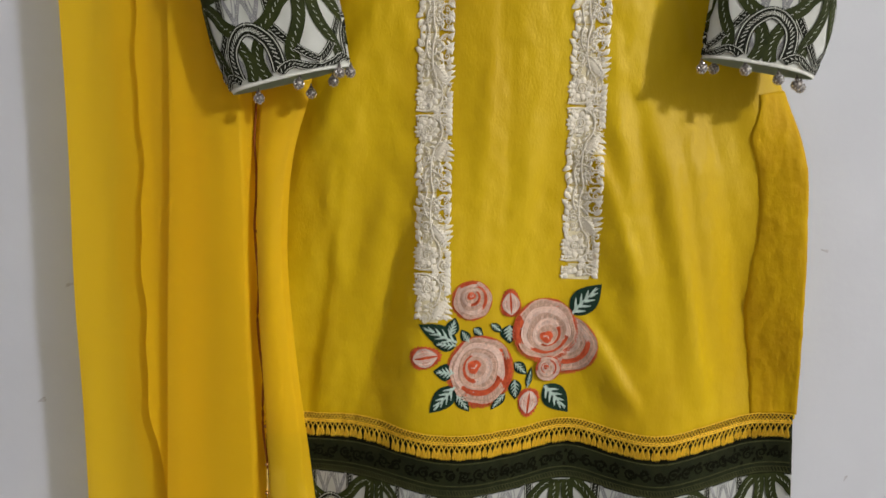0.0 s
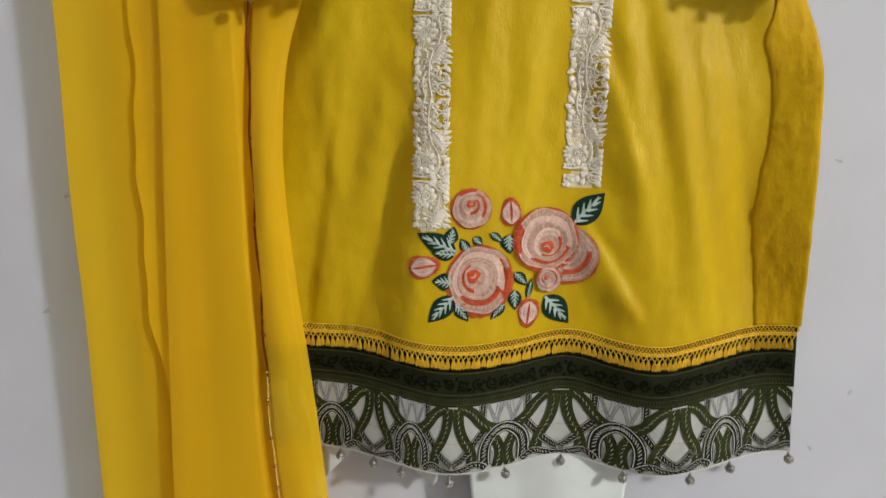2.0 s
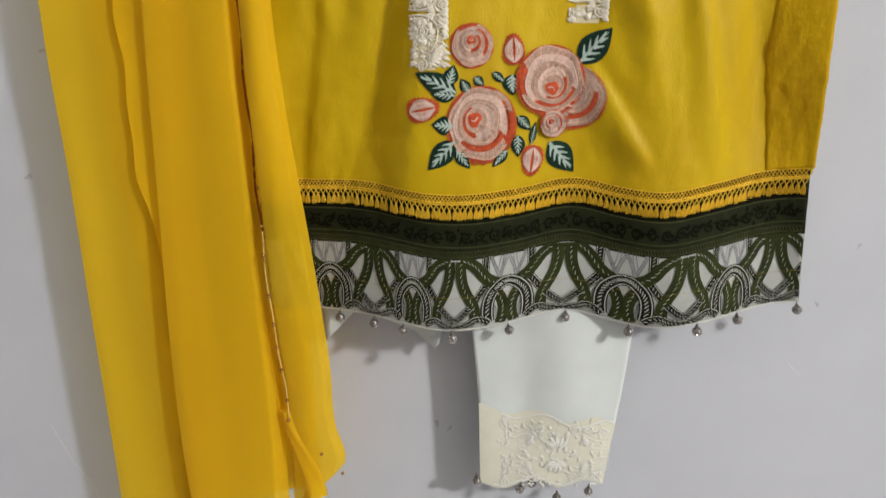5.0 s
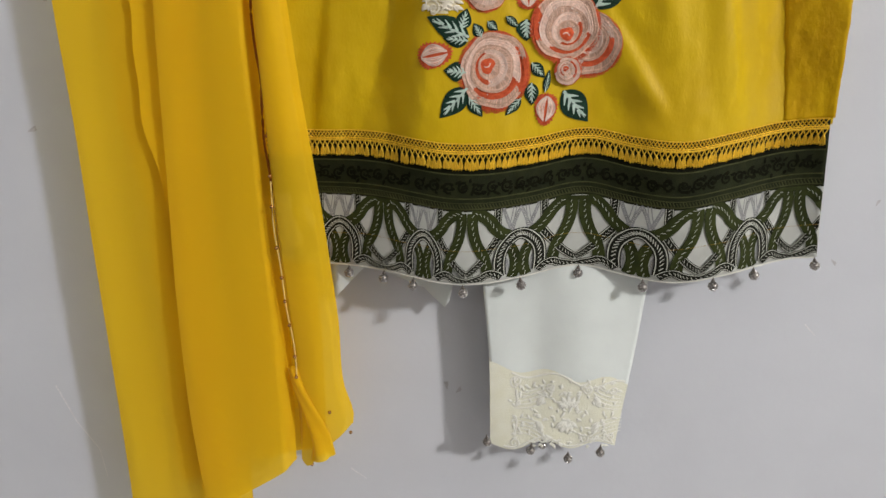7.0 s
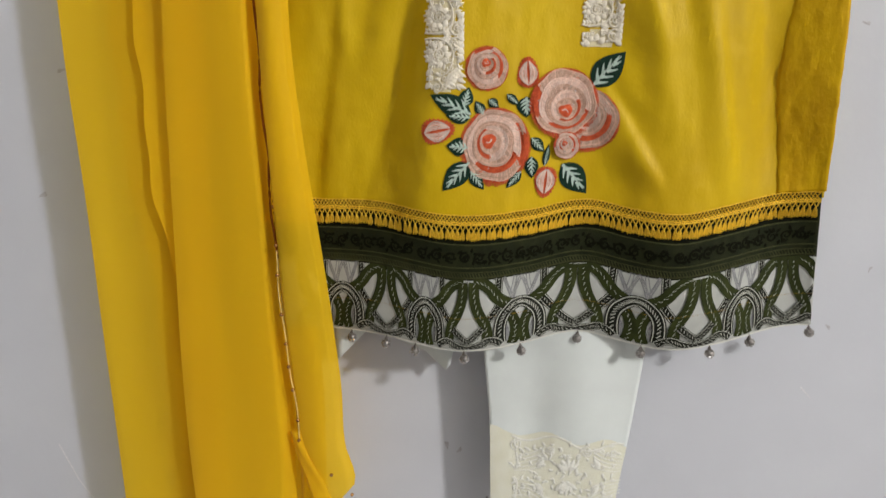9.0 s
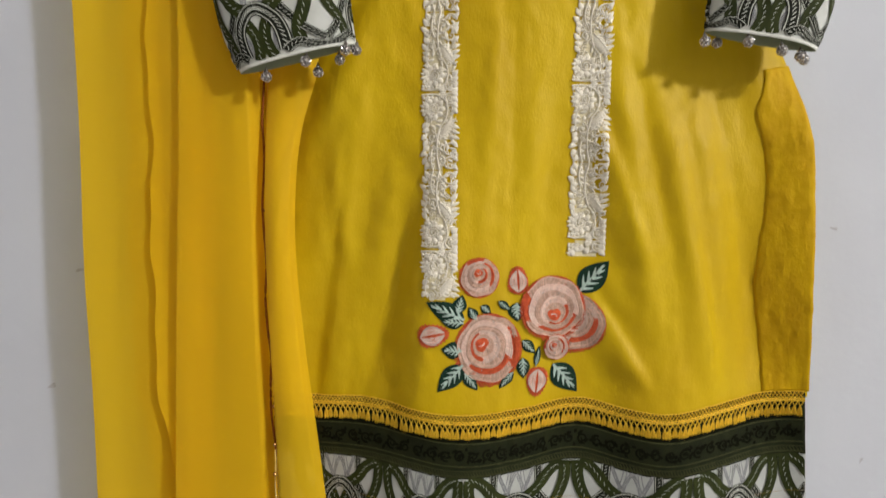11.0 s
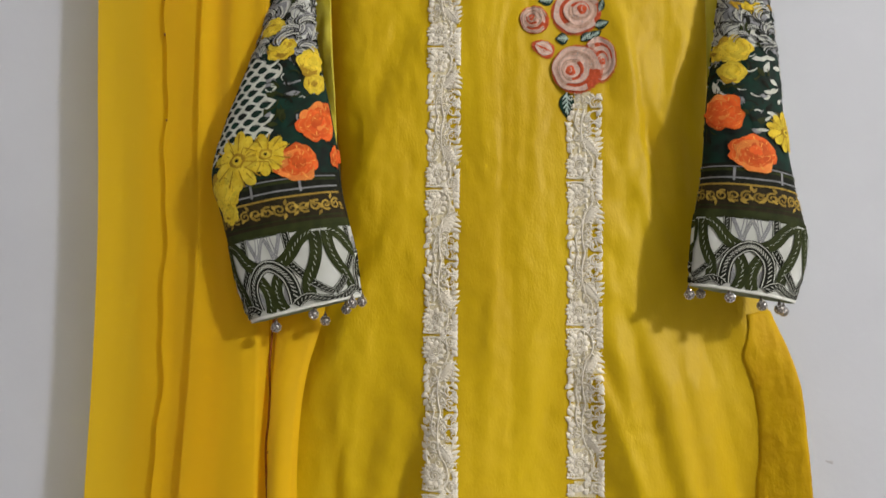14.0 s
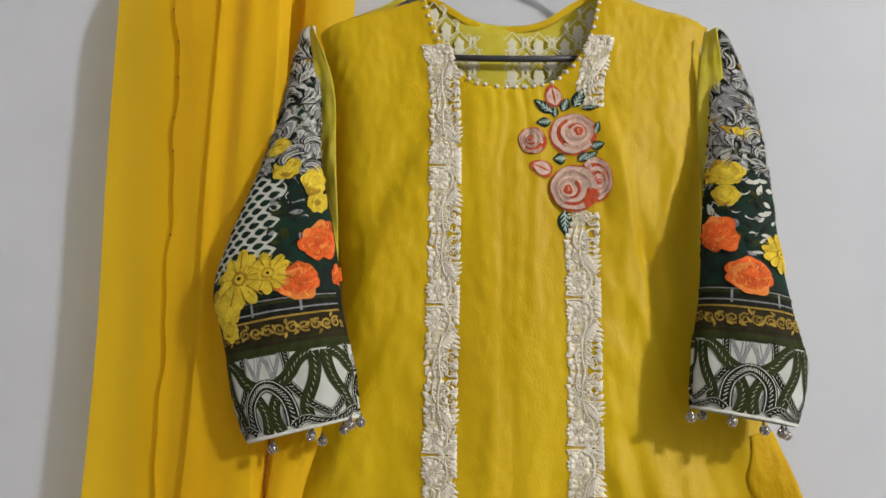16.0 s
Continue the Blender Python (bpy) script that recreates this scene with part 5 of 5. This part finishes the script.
def trouser_leg():
    bm = bmesh.new()

    def f(u, v):
        zh = T_HEM(0.127 + 0.145 * u) + 0.0
        z = zh + (1.25 - zh) * v
        x = T_LEFT(z) + (T_RIGHT(z) - T_LEFT(z)) * u
        return (x, trouser_y(x, z), z)
    grid(bm, 40, 90, f)
    ob = part("leg", bm, TROUSER, trousers, "smooth white cotton leg")
    ob.matrix_parent_inverse = T_INV
    thick(ob, 0.0008)
    bm = bmesh.new()

    def g(u, v):
        x0 = T_LEFT(0.75) + (T_RIGHT(0.75) - T_LEFT(0.75)) * u
        zh = T_HEM(x0)
        zt = 0.862 - 0.02 * u + 0.005 * math.cos(u * 15)
        z = zh + (zt - zh) * v
        x = T_LEFT(z) + (T_RIGHT(z) - T_LEFT(z)) * u
        return on_trouser(x, z, 0.0005)
    grid(bm, 40, 24, g)
    cuff = part("cuff", bm, CREAM, trousers, "cream cuff with raised floral embroidery")
    cuff.matrix_parent_inverse = T_INV
    bm = bmesh.new()
    rng = random.Random(4)
    S = on_trouser
    zm = 0.802
    strip(bm, [(x, 0.858 - 0.02 * (x - 0.125) / 0.15 + 0.006 * math.cos((x - 0.2) * 85)) for x in np.linspace(0.148, 0.281, 40)], 0.0025, 0.001, S, 0.001)
    strip(bm, [(x, T_HEM(x) + 0.0035) for x in np.linspace(0.142, 0.272, 40)], 0.0025, 0.001, S, 0.001)
    for s in (-1, 1):
        # mirrored tulips, scrolls and a central flower
        for x, d in ((0.176, 1), (0.256, -1)):
            for k in range(5):
                strip(bm, bez((x - d * 0.024, zm + s * (0.006 + 0.004 * k)), (x, zm + s * (0.004 + 0.006 * k)), (x + d * 0.012, zm + s * (0.018 + 0.005 * k))), 0.0022, 0.0007, S, 0.001, (0.4, 1))
            blob(bm, turn2(leaf_shape(0.018, 0.009), s * d * 1.2 + (0 if d > 0 else math.pi), x + d * 0.004, zm + s * 0.009), S, 0.001, 0.0008)
        for k in range(5):
            a = (k - 2) * 0.5
            blob(bm, turn2(leaf_shape(0.017, 0.0085), s * (math.pi / 2 + a), 0.2145, zm + s * 0.009), S, 0.001 + 0.0002 * k, 0.0008)
        strip(bm, spiral(0.154, zm + s * 0.04, 0.001, 0.008, 1.0, s * 1.6, 18), 0.0022, 0.0007, S, 0.001)
        strip(bm, spiral(0.194, zm + s * 0.034, 0.001, 0.006, 2.0, s * 1.5, 18), 0.0022, 0.0007, S, 0.001)
        strip(bm, spiral(0.237, zm + s * 0.033, 0.001, 0.006, 0.0, -s * 1.5, 18), 0.0022, 0.0007, S, 0.001)
        strip(bm, spiral(0.268, zm + s * 0.030, 0.001, 0.005, 0.0, -s * 1.5, 18), 0.0022, 0.0007, S, 0.001)
        strip(bm, bez((0.150, zm + s * 0.012), (0.16, zm), (0.154, zm + s * 0.03)), 0.003, 0.0007, S, 0.001)
        for k in range(90):
            x, z = rng.uniform(0.15, 0.272), zm + s * rng.uniform(0.002, 0.042)
            blob(bm, turn2(leaf_shape(rng.uniform(0.005, 0.009), 0.0035), rng.random() * 6.28, x, z), S, 0.0009, 0.0006)
    part("cuff_embroidery", bm, CUFF_THREAD, cuff)
    hang_beads(trousers, [(0.1215, 0.752, 0.7685), (0.175, 0.746, 0.762), (0.188, 0.751, 0.7665), (0.200, 0.754, 0.7695), (0.2185, 0.744, 0.753), (0.257, 0.746, 0.761)], T_INV)
    # the other leg is folded up behind the tunic; one white corner shows
    bm = bmesh.new()
    vs = [bm.verts.new(p) for p in ((-0.062, 0.772, 1.10), (0.09, 0.772, 1.10), (0.085, 0.771, 0.99), (0.0745, 0.769, 0.932), (0.069, 0.769, 0.925), (0.045, 0.771, 0.948), (-0.02, 0.772, 0.975), (-0.052, 0.772, 0.94), (-0.060, 0.772, 0.932))]
    bm.faces.new(vs)
    bmesh.ops.triangulate(bm, faces=bm.faces)
    ob = part("folded_leg", bm, TROUSER, trousers)
    ob.matrix_parent_inverse = T_INV
    thick(ob, 0.0015)


trouser_leg()


# ---- dupatta ----
dupatta = thing("dupatta", "long yellow chiffon scarf hanging in folds with beaded edges", "scarf", at=(-0.2, 0.76, 2.1))
D_INV = Matrix.Translation((0.2, -0.76, -2.1))
D_LEFT = curve_of([(0.66, -0.309), (0.855, -0.313), (0.98, -0.317), (1.14, -0.321), (1.25, -0.326), (1.41, -0.328), (1.58, -0.334), (1.785, -0.349), (2.015, -0.362), (2.12, -0.366)])
SELVAGE_LINE = curve_of([(0.68, -0.222), (0.90, -0.222), (1.04, -0.225), (1.10, -0.236), (1.21, -0.245), (1.336, -0.246), (1.45, -0.246), (1.57, -0.251), (1.673, -0.256), (1.705, -0.2575), (1.783, -0.262), (1.893, -0.268), (2.009, -0.281), (2.12, -0.292)])
D_FOLD = curve_of([(0.69, -0.210), (0.79, -0.219), (0.926, -0.2225), (1.084, -0.220), (1.253, -0.2165), (1.40, -0.212), (1.57, -0.211), (1.713, -0.217), (1.9, -0.220), (2.12, -0.222)])
D_GAP = curve_of([(0.73, -0.104), (0.90, -0.105), (1.025, -0.113), (1.12, -0.1175), (1.253, -0.1235), (1.34, -0.126), (1.46, -0.130), (1.57, -0.132), (1.8, -0.135), (2.12, -0.14)])
D_SIDE = curve_of([(0.75, -0.06), (0.79, -0.036), (0.845, -0.045), (0.926, -0.047), (1.0, -0.054), (1.094, -0.066), (1.19, -0.079), (1.33, -0.090), (1.43, -0.083), (1.475, -0.072), (1.6, -0.07), (2.12, -0.06)])
TOP = 2.13


def D_SELVAGE(z):
    """The beaded selvage, drawn in here and there by its stitches."""
    return SELVAGE_LINE(z) + 0.0022 * math.sin(z * 37) + 0.0014 * math.sin(z * 81 + 1)


def fold(name, left, right, bottom, depth, nu=40, nv=110, label=""):
    """One fold of the scarf between two edge lines; bottom(u) is its lower edge, depth(u, z) how far it hangs out."""
    bm = bmesh.new()

    def f(u, v):
        zb = bottom(u)
        z = zb + (TOP - zb) * v
        a, b = left(z), right(z)
        x = a + (b - a) * u
        k = smooth01(2.0, TOP, z)
        y = depth(u, z) * (1 - k) + 0.765 * k
        return (x, y + 0.0012 * noise.noise((x * 20, 4.0, z * 3)) + 0.0006 * noise.noise((x * 60, 6.0, z * 8)), z)
    grid(bm, nu, nv, f)
    ob = part(name, bm, CHIFFON, dupatta, label)
    ob.matrix_parent_inverse = D_INV
    return ob


def off(f, d):
    return lambda z: f(z) + d


fold("back_fold", off(D_SELVAGE, -0.025), off(D_GAP, 0.03), lambda u: 0.705 + 0.03 * u, lambda u, z: 0.771 - 0.004 * math.sin(u * 14), 30, 60)
fold("inner_fold", off(D_SELVAGE, -0.034), off(D_SELVAGE, 0.03), lambda u: 0.70, lambda u, z: 0.753 - 0.003 * math.sin(u * 8 + z), 14, 60)
fold("left_fold", off(D_LEFT, 0.002), off(D_FOLD, 0.03), curve_of([(0, 0.675), (0.4, 0.668), (0.75, 0.680), (1, 0.702)]), lambda u, z: 0.752 - 0.013 * (1 - u) - 0.006 * math.sin(math.pi * min(1, u * 1.1 + 0.02)) ** 0.6 - 0.003 * math.sin(u * 9 + z * 2), label="single layer of yellow chiffon")
fold("middle_fold", D_SELVAGE, off(D_FOLD, 0.035), lambda u: 0.70 + 0.004 * u, lambda u, z: 0.7275 - 0.003 * math.sin(u * 5 + z * 3) + 0.006 * smooth01(1.1, 0.9, z))
fold("front_fold", D_FOLD, D_GAP, curve_of([(0, 0.700), (0.35, 0.699), (0.45, 0.705), (1, 0.742)]), lambda u, z: 0.723 - 0.007 * math.sin(math.pi * (0.04 + 0.9 * u)) ** 0.6 - 0.0015 * math.sin(u * 7 + z * 1.5) - 0.0022 * smooth01(1.4, 1.7, z) * math.sin(u * 13 + z) + 0.016 * smooth01(0.90, 1.0, u))
fold("side_fold", off(D_GAP, 0.002), D_SIDE, curve_of([(0, 0.752), (0.3, 0.738), (0.5, 0.745), (0.75, 0.765), (1, 0.79)]),
     lambda u, z: (0.714 if z < 1.3 else 0.714 + 0.046 * smooth01(1.30, 1.62, z)) - 0.008 * math.sin(math.pi * u) + 0.016 * smooth01(0.14, 0.0, u) + 0.022 * smooth01(0.86, 1.0, u) * smooth01(1.5, 1.3, z) * 0.3 + 0.02 * smooth01(1.0, 0.75, z))


def twisted_end():
    """The lower corner of the side fold, rolled into a loose rope with a flared tip."""
    bm = bmesh.new()

    def f(u, v):
        z = 0.752 + 0.115 * v
        x = -0.070 - 0.026 * v + 0.004 * math.sin(v * 5)
        r = 0.0055 + 0.0075 * (1 - v) ** 2
        a = 2 * math.pi * u
        w = 1 + 0.25 * math.sin(3 * a + v * 7)
        return (x + r * w * math.cos(a), 0.722 + 0.5 * r * w * math.sin(a), z + 0.004 * math.cos(a) * (1 - v))
    grid(bm, 18, 26, f, closed=True)
    part("twisted_corner", bm, CHIFFON, dupatta).matrix_parent_inverse = D_INV
    bm = bmesh.new()

    def g(u, v):
        x = -0.215 + 0.05 * u
        return (x, 0.748 - 0.004 * math.sin(u * 4), 0.66 + 0.02 * abs(u - 0.6) + (0.08 - 0.02 * u) * v)
    grid(bm, 12, 10, g)
    part("loose_corner", bm, CHIFFON, dupatta).matrix_parent_inverse = D_INV


twisted_end()


def dupatta_edges():
    bm = bmesh.new()
    zs = np.linspace(0.858, 1.08, 40)
    tube(bm, [(D_GAP(z) + 0.006 + 0.0035 * noise.noise((z * 14, 1, 2)) + 0.004 * smooth01(1.0, 0.8, z), 0.7115 + 0.012 * smooth01(1.0, 0.75, z), z) for z in zs], 0.0007, 5)
    ob = part("rolled_edge", bm, PALE_EDGE, dupatta)
    ob.matrix_parent_inverse = D_INV
    bm = bmesh.new()
    tube(bm, [(x, 0.7405, z) for x, z in [(D_FOLD(0.7) + (D_GAP(0.742) - D_FOLD(0.7)) * u, curve_of([(0, 0.700), (0.35, 0.699), (0.45, 0.705), (1, 0.742)])(u)) for u in np.linspace(0, 1, 40)]], 0.0008, 5)
    ob = part("hem_edge", bm, PALE_EDGE, dupatta)
    ob.matrix_parent_inverse = D_INV
    bm = bmesh.new()
    tube(bm, [(D_GAP(z) + 0.003 + 0.0012 * math.sin(z * 60) + 0.001 * noise.noise((z * 30, 3, 1)), 0.7195 + 0.046 * smooth01(1.30, 1.62, z) * 0.8, z) for z in np.linspace(1.07, 1.60, 90)], 0.0013, 6)
    ob = part("rolled_selvage", bm, RUST, dupatta, "rust-brown stitched selvage in the fold")
    ob.matrix_parent_inverse = D_INV
    spots = [(D_GAP(z) + 0.006 + 0.0035 * noise.noise((z * 14, 1, 2)) + 0.004 * smooth01(1.0, 0.8, z), 0.7095 + 0.012 * smooth01(1.0, 0.75, z) + 0.008 * smooth01(1.08, 1.15, z) + 0.006 * smooth01(1.28, 1.38, z), z)
             for z in (1.372, 1.335, 1.300, 1.156, 1.126, 1.086, 1.054, 1.010, 0.977, 0.950, 0.922, 0.884, 0.858)]
    spots += [(-0.111, 0.735, 0.757), (-0.112, 0.739, 0.737), (-0.132, 0.739, 0.722), (-0.086, 0.735, 0.735), (-0.037, 0.725, 0.785), (-0.060, 0.722, 0.812)]
    spots += [(D_SELVAGE(z) - 0.001, 0.7325, z) for z in (1.995, 1.95, 1.902, 1.849, 1.806, 1.703)]
    first = None
    for p in spots:
        if first is None:
            bm = bmesh.new()
            ball(bm, (0, 0, 0), 0.0021, 2)
            ob = first = part("bead", bm, COPPER, dupatta, "tiny copper bead")
        else:
            ob = first.copy()
            scene.collection.objects.link(ob)
        ob.matrix_parent_inverse = D_INV
        ob.location = p


RUST = mat("rust_thread", (0.30, 0.095, 0.012), (0.20, 0.055, 0.010), 0.7, 300, bump=0.3, bump_scale=1500)
PALE_EDGE = mat("pale_yellow_thread", (0.8, 0.6, 0.2), None, 0.6, 300)
dupatta_edges()


# ---- marks on the wall ----
def wall_marks():
    rng = random.Random(2)
    for x, z, r in ((0.513, 1.322, 0.003), (-0.363, 1.260, 0.0035), (0.522, 0.978, 0.003), (0.088, 0.805, 0.0035), (0.072, 0.812, 0.004), (-0.40, 1.12, 0.004), (0.56, 1.05, 0.0025)):
        bm = bmesh.new()
        blob(bm, turn2(lobed(r, 3, 0.35, rng, 14), rng.random() * 3, x, z, 1.5, 0.55), wall_at, 0.0003, 0.0001)
        tagged(part("wall_scuff", bm, SMUDGE), "small grey scuff on the white wall", "scuff", kind="structure")
    for pts in ([(-0.42, 0.80), (-0.40, 0.75), (-0.375, 0.71), (-0.37, 0.67)], [(0.288, 0.79), (0.292, 0.775), (0.287, 0.765)], [(-0.05, 0.69), (-0.03, 0.675)], [(0.50, 0.90), (0.515, 0.885)]):
        bm = bmesh.new()
        strip(bm, pts, 0.002, 0.0003, wall_at, 0.0003, (1, 0.4))
        tagged(part("wall_scratch", bm, CRACK), "fine pale scratch in the wall paint", "scratch", kind="structure")


wall_marks()
